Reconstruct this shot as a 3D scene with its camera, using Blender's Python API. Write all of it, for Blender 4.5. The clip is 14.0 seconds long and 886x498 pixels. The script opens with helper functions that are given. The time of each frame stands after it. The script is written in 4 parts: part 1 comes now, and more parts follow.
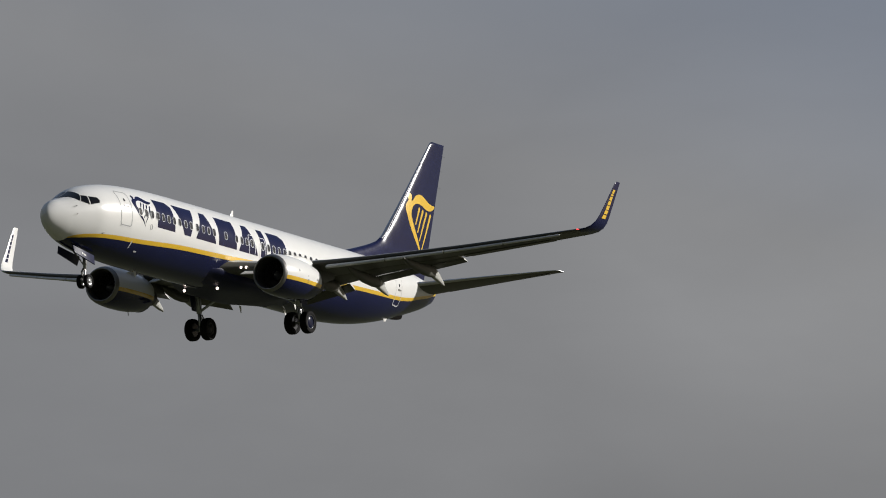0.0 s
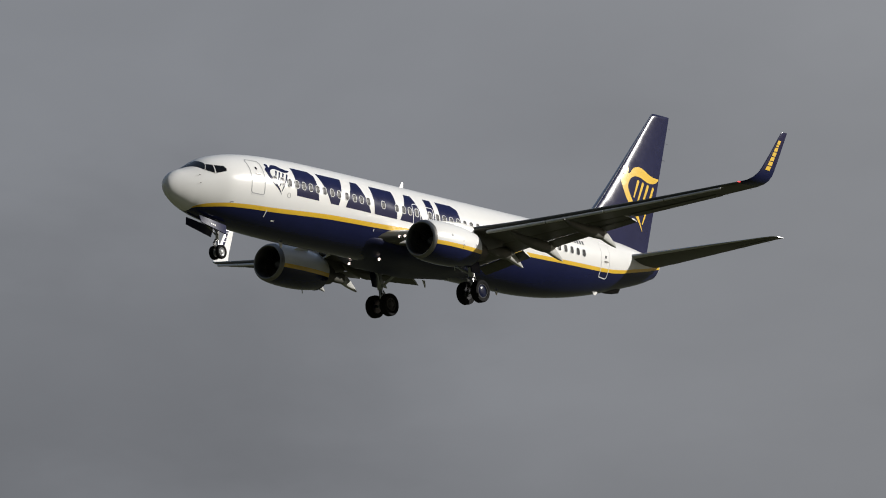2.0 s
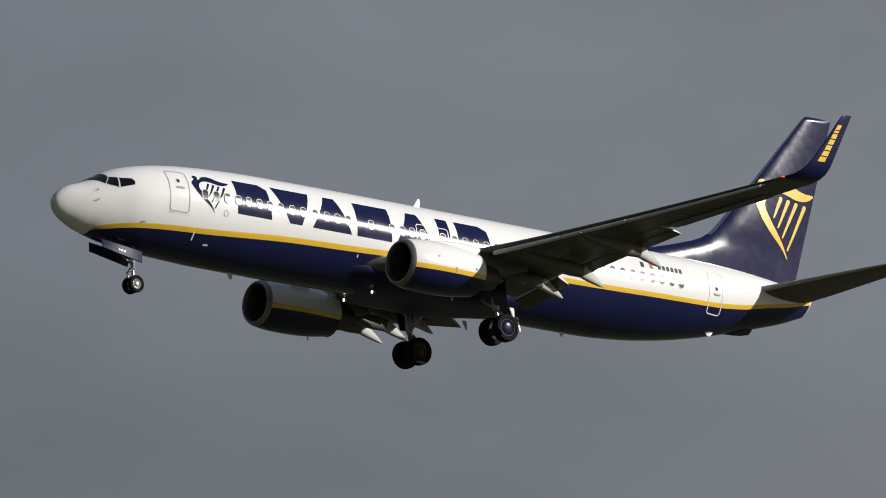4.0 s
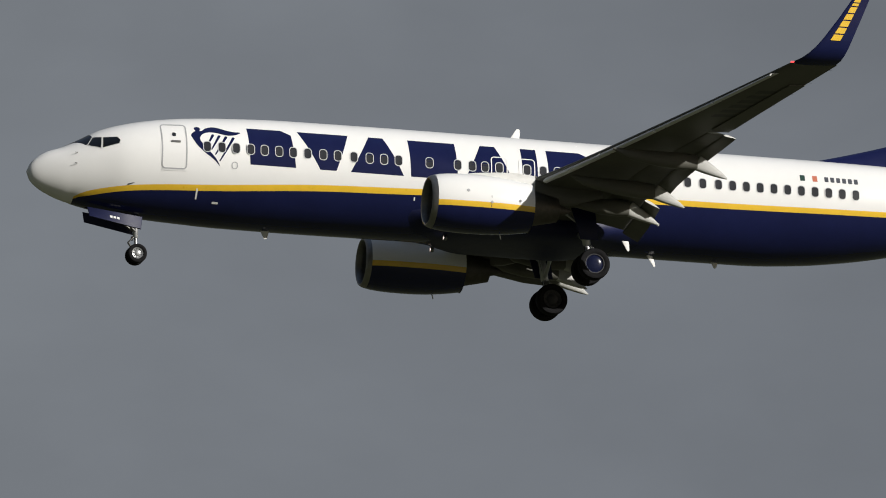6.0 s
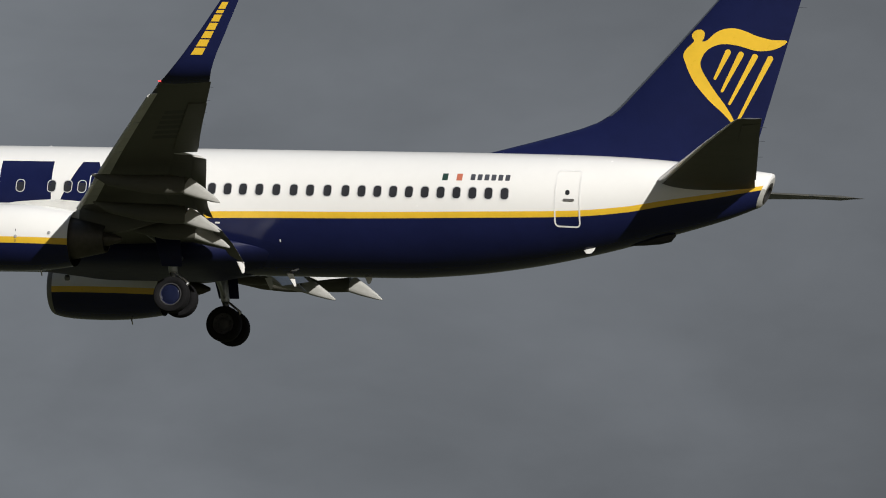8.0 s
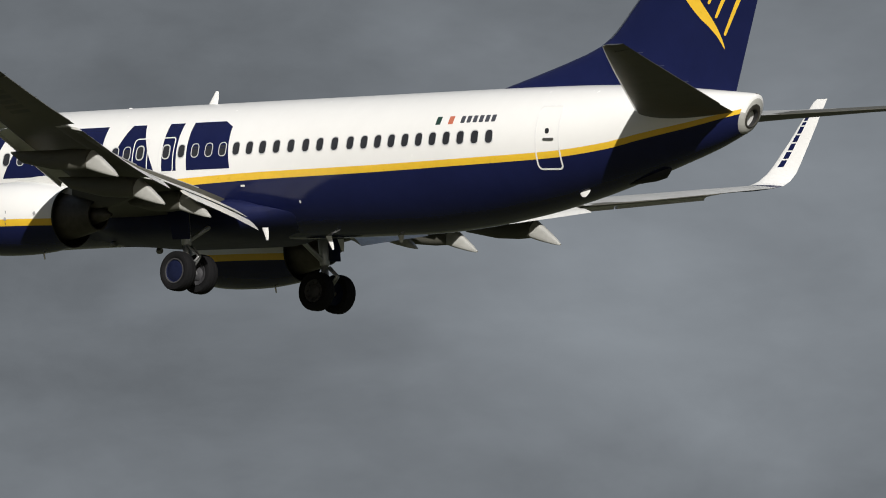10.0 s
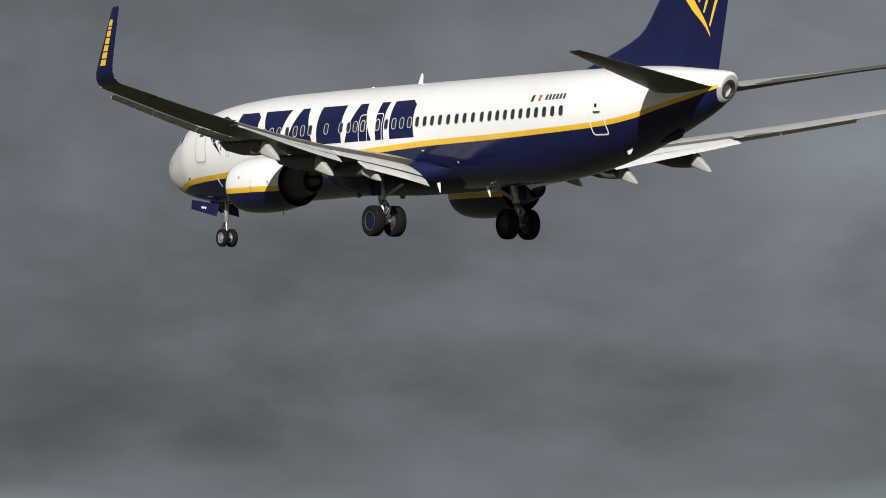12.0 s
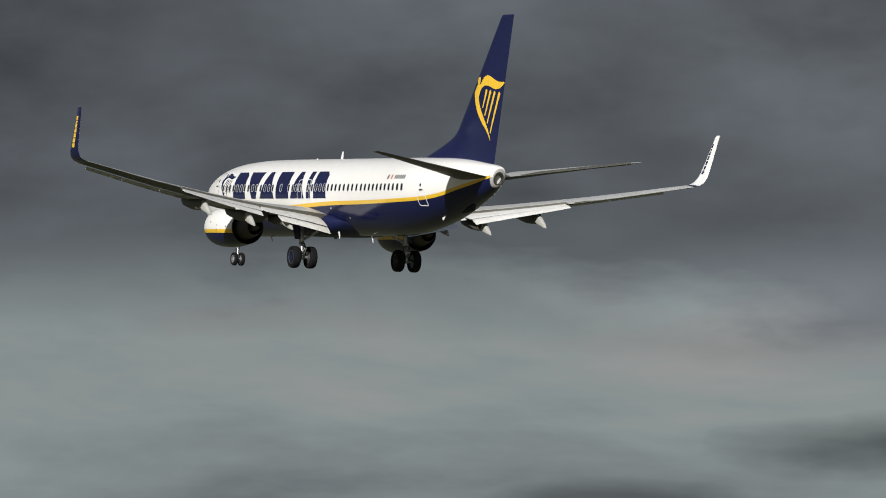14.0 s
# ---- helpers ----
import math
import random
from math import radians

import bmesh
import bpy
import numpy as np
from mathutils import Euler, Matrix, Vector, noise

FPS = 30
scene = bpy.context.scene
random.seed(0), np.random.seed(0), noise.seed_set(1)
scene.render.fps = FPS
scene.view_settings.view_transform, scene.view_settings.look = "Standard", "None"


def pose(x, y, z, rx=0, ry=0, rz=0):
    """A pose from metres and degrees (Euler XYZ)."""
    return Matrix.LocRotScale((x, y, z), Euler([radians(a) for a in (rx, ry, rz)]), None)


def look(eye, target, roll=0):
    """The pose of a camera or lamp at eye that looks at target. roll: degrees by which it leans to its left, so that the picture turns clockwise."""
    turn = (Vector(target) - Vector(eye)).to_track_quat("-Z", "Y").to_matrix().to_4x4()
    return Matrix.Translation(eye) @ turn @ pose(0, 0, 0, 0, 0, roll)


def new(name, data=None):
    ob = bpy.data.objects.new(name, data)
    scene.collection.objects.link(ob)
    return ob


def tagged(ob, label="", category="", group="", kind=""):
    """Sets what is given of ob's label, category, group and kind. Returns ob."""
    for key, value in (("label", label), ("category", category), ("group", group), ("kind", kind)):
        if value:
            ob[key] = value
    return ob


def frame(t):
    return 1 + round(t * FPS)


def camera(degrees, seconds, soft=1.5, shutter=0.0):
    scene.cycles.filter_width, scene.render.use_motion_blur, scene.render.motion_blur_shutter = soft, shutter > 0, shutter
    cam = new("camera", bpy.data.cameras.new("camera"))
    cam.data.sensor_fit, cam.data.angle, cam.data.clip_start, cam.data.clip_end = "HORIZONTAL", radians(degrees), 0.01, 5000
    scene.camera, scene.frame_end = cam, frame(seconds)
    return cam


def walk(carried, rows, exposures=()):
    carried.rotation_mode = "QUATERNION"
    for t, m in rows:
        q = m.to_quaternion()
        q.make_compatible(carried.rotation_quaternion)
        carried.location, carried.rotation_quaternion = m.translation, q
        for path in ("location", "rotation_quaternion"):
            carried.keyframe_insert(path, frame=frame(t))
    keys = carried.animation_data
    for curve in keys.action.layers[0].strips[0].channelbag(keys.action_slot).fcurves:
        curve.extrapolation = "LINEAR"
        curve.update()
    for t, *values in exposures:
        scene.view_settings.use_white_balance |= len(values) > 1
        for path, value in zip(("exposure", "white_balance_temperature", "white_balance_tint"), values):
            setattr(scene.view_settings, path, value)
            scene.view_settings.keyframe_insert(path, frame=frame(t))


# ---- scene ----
EYE = Vector((0.0, 0.0, 1.7))
FOV = 5.2317
# seconds, bearing from north to east, height above the horizon, lean
PAN = (
    (0.0, 59.852, 7.373, 0.43),
    (0.5, 57.896, 7.670, 0.02),
    (1.0, 55.611, 7.938, 0.17),
    (1.5, 53.064, 8.224, 0.26),
    (2.0, 50.321, 8.516, -0.31),
    (2.5, 47.529, 8.949, -0.90),
    (2.7, 46.220, 9.125, -1.03),
    (3.2, 42.837, 9.564, -0.85),
    (3.7, 38.931, 10.056, -0.45),
    (4.2, 34.458, 10.554, -0.03),
    (4.5, 31.487, 10.833, 0.15),
    (4.8, 28.298, 11.081, 0.22),
    (4.9, 27.010, 11.130, 0.25),
    (5.0, 25.495, 11.161, 0.27),
    (5.5, 18.867, 11.313, -0.14),
    (6.0, 12.409, 11.388, -0.58),
    (6.5, 6.399, 11.320, -0.06),
    (7.0, -0.947, 11.232, 0.25),
    (7.5, -8.532, 11.001, 0.65),
    (8.0, -15.371, 10.092, 0.48),
    (8.5, -22.338, 9.350, 0.80),
    (8.7, -25.211, 9.274, 0.92),
    (9.2, -31.553, 8.435, 0.81),
    (9.7, -37.211, 7.535, 0.57),
    (10.2, -42.239, 6.653, 0.32),
    (10.5, -44.979, 6.161, 0.21),
    (10.8, -47.523, 5.715, 0.17),
    (11.0, -49.492, 5.425, -0.13),
    (11.5, -53.464, 4.723, -0.42),
    (12.0, -57.032, 4.077, -1.10),
    (12.5, -59.507, 3.872, -0.59),
    (13.0, -61.303, 3.594, -0.30),
    (13.5, -63.435, 3.071, -0.03),
    (14.0, -65.904, 2.701, 0.59),
)
# seconds, place of the nose datum, bank, pitch, heading
FLIGHT = (
    (0.0, 390.72, 249.23, 63.98, 0.38, -1.86, 180.54),
    (0.5, 361.98, 247.49, 63.17, 0.87, -2.23, 180.45),
    (1.0, 354.27, 261.42, 66.02, 0.97, -2.48, 180.25),
    (1.5, 346.63, 277.83, 69.17, 0.84, -2.40, 180.35),
    (2.0, 341.73, 300.72, 73.84, 1.13, -2.19, 180.26),
    (2.5, 306.14, 299.23, 73.14, 2.04, -2.53, 180.14),
    (2.7, 290.69, 297.36, 72.70, 2.26, -2.65, 180.30),
    (3.2, 257.19, 298.30, 71.90, 1.91, -2.63, 180.37),
    (3.7, 226.39, 303.83, 72.03, 1.55, -2.62, 180.43),
    (4.2, 193.90, 309.85, 72.21, 1.20, -2.60, 180.48),
    (4.5, 172.45, 311.86, 71.94, 0.97, -2.59, 180.52),
    (4.8, 149.23, 311.51, 71.19, 0.77, -2.58, 180.55),
    (5.0, 135.40, 316.24, 71.60, 0.38, -2.37, 180.97),
    (5.5, 101.36, 333.57, 74.22, 0.93, -2.08, 181.54),
    (6.0, 57.23, 327.78, 72.39, 1.54, -1.89, 181.90),
    (6.5, 14.47, 321.93, 68.95, 0.02, -2.09, 181.87),
    (7.0, -29.23, 316.00, 66.54, 0.05, -2.55, 181.19),
    (7.5, -71.34, 311.10, 63.99, 0.07, -2.73, 181.02),
    (8.0, -105.87, 285.81, 57.36, -0.45, -3.20, 180.29),
    (8.5, -135.68, 262.25, 52.37, 0.41, -2.78, 179.57),
    (8.7, -146.14, 253.19, 50.71, 1.13, -2.68, 179.04),
    (9.2, -174.78, 240.66, 47.14, 0.81, -2.67, 178.94),
    (9.7, -192.07, 218.27, 41.73, 0.48, -2.67, 178.84),
    (10.2, -204.57, 196.99, 36.67, 0.16, -2.65, 178.75),
    (10.5, -213.62, 188.07, 34.44, -0.03, -2.65, 178.69),
    (10.8, -226.82, 183.68, 33.08, -0.23, -2.63, 178.64),
    (11.0, -237.33, 182.40, 32.49, 0.41, -2.49, 178.79),
    (11.5, -265.43, 180.52, 31.44, 0.18, -2.24, 179.41),
    (12.0, -314.44, 191.76, 31.96, -0.18, -2.22, 179.64),
    (12.5, -365.82, 201.36, 32.51, 0.00, -2.17, 179.87),
    (13.0, -407.04, 203.27, 31.48, -0.14, -2.47, 179.63),
    (13.5, -439.51, 200.59, 29.96, 0.17, -2.48, 179.57),
    (14.0, -474.01, 198.51, 28.81, 0.46, -2.37, 179.42),
)


def bearing(turn, rise):
    t, r = radians(turn), radians(rise)
    return Vector((math.sin(t) * math.cos(r), math.cos(t) * math.cos(r), math.sin(r)))


cam = camera(FOV, 14.0, soft=1.0)
cam.data.dof.use_dof = True
cam.data.dof.focus_distance = 330.0
cam.data.dof.aperture_fstop = 28.0
walk(cam, [(t, look(EYE, EYE + bearing(turn, rise), lean)) for t, turn, rise, lean in PAN],
     exposures=((0.0, 0.0), (6.0, 0.05), (7.2, -0.06), (8.7, -0.05), (10.8, 0.12), (12.0, 0.20), (12.5, 0.25), (14.0, 0.25)))

# ---- sun and sky ----
SUN = Vector((0.64, -0.67, 0.40)).normalized()
sun_data = bpy.data.lights.new("sun", "SUN")
sun_data.energy, sun_data.angle, sun_data.color = 4.6, radians(0.53), (1.0, 0.965, 0.91)
sun = new("sun", sun_data)
sun.matrix_world = look(SUN * 50, (0, 0, 0))


def node(tree, kind, **sets):
    n = tree.nodes.new(kind)
    for key, value in sets.items():
        if key in n.inputs:
            n.inputs[key].default_value = value
    return n


def ramp(tree, fac, stops):
    n = tree.nodes.new("ShaderNodeValToRGB")
    while len(n.color_ramp.elements) < len(stops):
        n.color_ramp.elements.new(0.5)
    for e, (at, colour) in zip(n.color_ramp.elements, stops):
        e.position = at
        e.color = (*colour, 1) if len(colour) == 3 else colour
    tree.links.new(fac, n.inputs["Fac"])
    return n.outputs["Color"]


def math_node(tree, op, a, b=None, c=None, clamp=False):
    n = tree.nodes.new("ShaderNodeMath")
    n.operation, n.use_clamp = op, clamp
    for i, v in enumerate((a, b, c)):
        if v is None:
            continue
        if isinstance(v, (int, float)):
            n.inputs[i].default_value = v
        else:
            tree.links.new(v, n.inputs[i])
    return n.outputs[0]


def mix_colour(tree, fac, a, b, blend="MIX"):
    n = tree.nodes.new("ShaderNodeMix")
    n.data_type, n.blend_type = "RGBA", blend
    for i, v in ((0, fac), (6, a), (7, b)):
        if isinstance(v, (int, float)):
            n.inputs[i].default_value = v
        elif isinstance(v, tuple):
            n.inputs[i].default_value = (*v, 1)
        else:
            tree.links.new(v, n.inputs[i])
    return n.outputs[2]


def scaled_noise(tree, vector, scale, size, detail, rough, shift=(0, 0, 0), warp=0.0):
    m = tree.nodes.new("ShaderNodeMapping")
    m.inputs["Scale"].default_value, m.inputs["Location"].default_value = scale, shift
    tree.links.new(vector, m.inputs["Vector"])
    n = node(tree, "ShaderNodeTexNoise", Scale=size, Detail=detail, Roughness=rough, Distortion=warp)
    tree.links.new(m.outputs[0], n.inputs["Vector"])
    return n.outputs["Fac"]


def make_world():
    world = bpy.data.worlds.new("sky")
    scene.world = world
    world.use_nodes = True
    t = world.node_tree
    t.nodes.clear()
    out, back = t.nodes.new("ShaderNodeOutputWorld"), t.nodes.new("ShaderNodeBackground")
    t.links.new(back.outputs[0], out.inputs[0])
    sky = t.nodes.new("ShaderNodeTexSky")
    sky.sky_type, sky.sun_disc = "NISHITA", False
    sky.sun_elevation = math.asin(SUN.z)
    sky.sun_rotation = math.atan2(SUN.x, SUN.y)
    sky.air_density, sky.dust_density = 1.0, 2.0
    blue = mix_colour(t, 1.0, sky.outputs[0], (0.022, 0.022, 0.022), "MULTIPLY")
    where = t.nodes.new("ShaderNodeTexCoord").outputs["Generated"]
    sep = t.nodes.new("ShaderNodeSeparateXYZ")
    t.links.new(where, sep.inputs[0])
    x, y, z = sep.outputs
    # a sheet of rain cloud, thin in the east where it pales, thick in the west
    east = math_node(t, "MULTIPLY_ADD", x, 0.5, 0.5)
    sheet = ramp(t, east, ((0.0, (0.055, 0.062, 0.072)), (0.047, (0.078, 0.087, 0.098)), (0.072, (0.115, 0.127, 0.141)), (0.125, (0.146, 0.161, 0.177)), (0.30, (0.188, 0.206, 0.228)),
                           (0.37, (0.148, 0.161, 0.178)), (0.43, (0.130, 0.139, 0.153)), (0.56, (0.158, 0.172, 0.190)), (0.75, (0.162, 0.179, 0.208)), (0.88, (0.196, 0.204, 0.222)), (0.93, (0.222, 0.225, 0.233)), (1.0, (0.244, 0.243, 0.243))))
    broad = scaled_noise(t, where, (1, 1, 2.6), 7.0, 5, 0.5, (3.1, 0.4, 0.2), 0.15)
    fine = scaled_noise(t, where, (1, 1, 1.9), 21.0, 7, 0.52, (0.7, 2.2, 1.3), 0.25)
    wisps = scaled_noise(t, where, (1, 1, 2.2), 70.0, 5, 0.55, (1.1, 0.3, 2.4), 0.3)
    rough = ramp(t, east, ((0.0, (2.2, 2.2, 2.2)), (0.12, (1.7, 1.7, 1.7)), (0.3, (0.9, 0.9, 0.9)), (0.6, (0.32, 0.32, 0.32)), (1.0, (0.28, 0.28, 0.28))))
    mass = math_node(t, "ADD", math_node(t, "SUBTRACT", fine, 0.5), math_node(t, "MULTIPLY_ADD", wisps, 0.22, -0.11))
    lumps = math_node(t, "MULTIPLY_ADD", math_node(t, "SUBTRACT", broad, 0.5), 0.7, math_node(t, "MULTIPLY_ADD", mass, rough, 1.0))
    # brighter upwards where the sheet pales in the east
    pale = ramp(t, east, ((0.80, (0, 0, 0)), (0.92, (1, 1, 1))))
    climb = math_node(t, "SUBTRACT", math_node(t, "MINIMUM", z, 0.20), 0.125)
    lumps = math_node(t, "MULTIPLY_ADD", math_node(t, "MULTIPLY", climb, pale), 4.5, lumps)
    # sky out of view dimmed overhead and to the south, to cut fill light
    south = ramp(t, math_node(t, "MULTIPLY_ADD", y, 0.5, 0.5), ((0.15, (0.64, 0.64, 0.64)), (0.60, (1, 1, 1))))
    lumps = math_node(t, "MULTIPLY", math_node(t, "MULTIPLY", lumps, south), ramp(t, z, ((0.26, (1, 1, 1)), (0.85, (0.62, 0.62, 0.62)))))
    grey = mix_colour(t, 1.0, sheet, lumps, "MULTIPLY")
    # a thin place in the east, where blue comes through
    thin = ramp(t, math_node(t, "SUBTRACT", math_node(t, "MULTIPLY_ADD", z, 2.0, x), 0.7), ((0.435, (0, 0, 0)), (0.52, (0.75, 0.75, 0.75))))
    grey = mix_colour(t, thin, grey, (0.115, 0.165, 0.26))
    # the paler strip between the sheet and the horizon, streaked with darker scud
    streak = scaled_noise(t, where, (1, 1, 4.5), 15.0, 6, 0.55, (1.7, 0.2, 0.45), 0.2)
    torn = math_node(t, "MULTIPLY_ADD", math_node(t, "SUBTRACT", streak, 0.5), 0.022, z)
    wavy = math_node(t, "MULTIPLY_ADD", mass, 0.016, torn)
    low = ramp(t, wavy, ((0.0, (1, 1, 1)), (0.041, (0.9, 0.9, 0.9)), (0.0475, (0.0, 0.0, 0.0))))
    strip = ramp(t, streak, ((0.30, (0.105, 0.115, 0.122)), (0.42, (0.157, 0.180, 0.185)), (0.55, (0.212, 0.246, 0.247)), (0.68, (0.27, 0.275, 0.27))))
    cloud = mix_colour(t, low, grey, strip)
    # single banks of cloud: bearing, height, half width, half height, paler or darker by
    drift = math_node(t, "MULTIPLY_ADD", mass, 1.3, math_node(t, "MULTIPLY_ADD", streak, 0.8, -0.4))
    banks = 1.0
    for turn, rise, wide, tall, gain in ((-62.4, 1.60, 1.75, 0.22, -0.60), (-64.9, 1.18, 0.7, 0.16, -0.5), (-61.9, 2.95, 1.0, 0.36, 0.28), (-59.5, 3.5, 1.7, 0.65, -0.24), (-60.2, 2.42, 1.7, 0.28, 0.34), (-63.9, 2.45, 1.3, 0.3, 0.30), (-67.2, 3.8, 1.5, 0.7, -0.16), (-63.7, 3.75, 0.9, 0.65, 0.27), (-50.7, 5.4, 1.7, 0.7, 0.15), (-61.2, 4.3, 1.1, 0.55, -0.24), (-65.6, 3.05, 0.9, 0.4, 0.16), (-57.4, 4.9, 1.0, 0.7, 0.22),
                                         (-50.4, 4.36, 1.4, 0.42, 0.32), (-47.0, 4.9, 1.8, 1.3, -0.24), (-20.3, 9.5, 1.8, 0.9, 0.26), (-24.3, 8.3, 1.3, 0.7, 0.14), (61.9, 7.3, 1.5, 1.2, 0.16), (-53.5, 4.62, 2.2, 0.42, 0.26), (-55.3, 3.75, 1.3, 0.4, -0.15), (-9.5, 10.1, 2.3, 0.8, 0.18), (47.5, 7.9, 2.8, 0.9, -0.13)):
        ahead = bearing(turn, rise)
        across = Vector((math.cos(radians(turn)), -math.sin(radians(turn)), 0.0))
        spread = []
        for axis, size in ((across, math.sin(radians(wide))), (Vector((0, 0, 1)), math.sin(radians(tall))), (ahead, 0.2)):
            dot = t.nodes.new("ShaderNodeVectorMath")
            dot.operation = "DOT_PRODUCT"
            t.links.new(where, dot.inputs[0])
            dot.inputs[1].default_value = axis
            off = math_node(t, "MULTIPLY_ADD", dot.outputs["Value"], 1 / size, -ahead.dot(axis) / size)
            spread.append(math_node(t, "MULTIPLY", off, off))
        far = math_node(t, "SQRT", math_node(t, "ADD", spread[0], math_node(t, "ADD", spread[1], spread[2])))
        inside = math_node(t, "MULTIPLY_ADD", math_node(t, "ADD", far, drift), -1.5, 1.85, clamp=True)
        banks = math_node(t, "MULTIPLY", banks, math_node(t, "MULTIPLY_ADD", inside, gain, 1.0))
    cloud = mix_colour(t, 1.0, cloud, banks, "MULTIPLY")
    # holes in the sheet towards the sun, high up and behind
    gap = math_node(t, "MULTIPLY_ADD", y, -1.0, math_node(t, "MULTIPLY_ADD", x, 0.42, math_node(t, "MULTIPLY", broad, 0.9)), clamp=True)
    hole = ramp(t, gap, ((0.55, (0, 0, 0)), (0.85, (0.8, 0.8, 0.8))))
    whole = mix_colour(t, hole, cloud, blue)
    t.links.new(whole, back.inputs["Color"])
    back.inputs["Strength"].default_value = 1.0


make_world()


# ---- materials ----
def material(name, colour, rough=0.5, metal=0.0, vary=0.06, grain=6.0, bump=0.0, coat=0.0, spec=0.5, dirt=None, streak=(1, 1, 1), emit=None):
    """A surface with variation at two scales, set out in metres on the thing itself."""
    m = bpy.data.materials.new(name)
    m.use_nodes = True
    t = m.node_tree
    bsdf = t.nodes["Principled BSDF"]
    where = t.nodes.new("ShaderNodeTexCoord").outputs["Object"]
    broad = scaled_noise(t, where, streak, grain * 0.15, 4, 0.6, (2.0, 1.0, 0.3), 0.3)
    small = scaled_noise(t, where, streak, grain, 5, 0.65)
    both = math_node(t, "MULTIPLY_ADD", broad, 0.6, math_node(t, "MULTIPLY", small, 0.4))
    low = tuple(c * (1 - 2 * vary) for c in colour)
    high = tuple(min(1.0, c * (1 + 2 * vary)) for c in colour)
    shade = ramp(t, both, ((0.3, low), (0.7, high)))
    if dirt:
        spots = scaled_noise(t, where, (0.35, 1, 2.2), 3.0, 6, 0.7, (5, 3, 1), 0.5)
        shade = mix_colour(t, ramp(t, spots, ((0.5, (0, 0, 0)), (0.75, (dirt[3],) * 3))), shade, dirt[:3])
    t.links.new(shade, bsdf.inputs["Base Color"])
    r = math_node(t, "MULTIPLY_ADD", small, 0.16, rough - 0.08, clamp=True)
    t.links.new(r, bsdf.inputs["Roughness"])
    bsdf.inputs["Metallic"].default_value = metal
    bsdf.inputs["Specular IOR Level"].default_value = spec
    bsdf.inputs["Coat Weight"].default_value = coat
    bsdf.inputs["Coat Roughness"].default_value = 0.15
    if bump:
        b = t.nodes.new("ShaderNodeBump")
        b.inputs["Strength"].default_value, b.inputs["Distance"].default_value = 0.4, bump
        t.links.new(small, b.inputs["Height"])
        t.links.new(b.outputs[0], bsdf.inputs["Normal"])
    if emit:
        bsdf.inputs["Emission Color"].default_value = (*emit[:3], 1)
        bsdf.inputs["Emission Strength"].default_value = emit[3]
    return m


WHITE = material("white_paint", (0.80, 0.80, 0.79), 0.24, vary=0.012, grain=2.5, coat=0.15)
NAVY = material("navy_paint", (0.0080, 0.0112, 0.052), 0.16, spec=0.38, vary=0.08, grain=2.5)
BELLY = material("belly_navy", (0.0078, 0.0108, 0.047), 0.48, spec=0.25, vary=0.12, grain=3, dirt=(0.012, 0.012, 0.014, 0.3))
YELLOW = material("yellow_paint", (0.78, 0.49, 0.035), 0.30, vary=0.04, grain=5, coat=0.4)
# one wing grey in two copies; the darker has underside shade in its colour
SHADED_WING_GREY = material("shaded_wing_grey", (0.092, 0.090, 0.075), 0.50, vary=0.10, grain=3, dirt=(0.06, 0.058, 0.05, 0.6), streak=(0.3, 1, 1))
LIT_WING_GREY = material("lit_wing_grey", (0.42, 0.425, 0.42), 0.40, vary=0.06, grain=3, dirt=(0.25, 0.25, 0.23, 0.4), streak=(0.3, 1, 1))
LIGHT_GREY = material("light_grey_paint", (0.62, 0.62, 0.60), 0.42, vary=0.05, grain=5, dirt=(0.3, 0.29, 0.26, 0.4))
FAIRING = material("fairing_grey_paint", (0.40, 0.40, 0.38), 0.5, vary=0.07, grain=5, dirt=(0.25, 0.24, 0.21, 0.4))
METAL = material("bare_metal", (0.62, 0.62, 0.63), 0.42, metal=1.0, vary=0.06, grain=6)
FIN_EDGE = material("leading_edge_metal", (0.55, 0.56, 0.60), 0.27, metal=1.0, vary=0.05, grain=6)
DULL_METAL = material("dull_metal", (0.25, 0.245, 0.24), 0.45, metal=0.9, vary=0.15, grain=7, bump=0.002)
HOT_METAL = material("heat_stained_metal", (0.085, 0.078, 0.068), 0.50, metal=0.7, vary=0.25, grain=5, bump=0.002)
DARK = material("dark_interior", (0.012, 0.012, 0.013), 0.6, vary=0.2, grain=6)
RUBBER = material("tyre_rubber", (0.008, 0.008, 0.009), 0.85, vary=0.2, grain=12, bump=0.003, spec=0.15)
STEEL = material("silver_strut", (0.42, 0.43, 0.44), 0.35, metal=0.6, vary=0.12, grain=8)
GLASS = material("dark_window_glass", (0.006, 0.007, 0.009), 0.10, vary=0.1, grain=3)
SHADE = material("window_pane_grey", (0.028, 0.029, 0.033), 0.16, vary=0.15, grain=3, coat=0.3)
TRIM = material("window_trim_grey", (0.52, 0.53, 0.54), 0.40, vary=0.06, grain=8)
OUTLINE = material("door_outline_grey", (0.36, 0.37, 0.38), 0.5, vary=0.08, grain=8)
SILVER = material("silver_outline", (0.72, 0.72, 0.72), 0.4, vary=0.05, grain=8)
INK = material("dark_lettering", (0.06, 0.065, 0.08), 0.4, vary=0.1, grain=6)
FAINT = material("faint_lettering", (0.045, 0.046, 0.045), 0.5, vary=0.12, grain=6)
FLAG_GREEN = material("flag_green", (0.018, 0.05, 0.04), 0.4, vary=0.05)
FLAG_ORANGE = material("flag_orange", (0.50, 0.15, 0.09), 0.4, vary=0.05)
HUB_RIM = material("dark_hub_rim", (0.05, 0.05, 0.055), 0.6, spec=0.12, vary=0.15, grain=9)
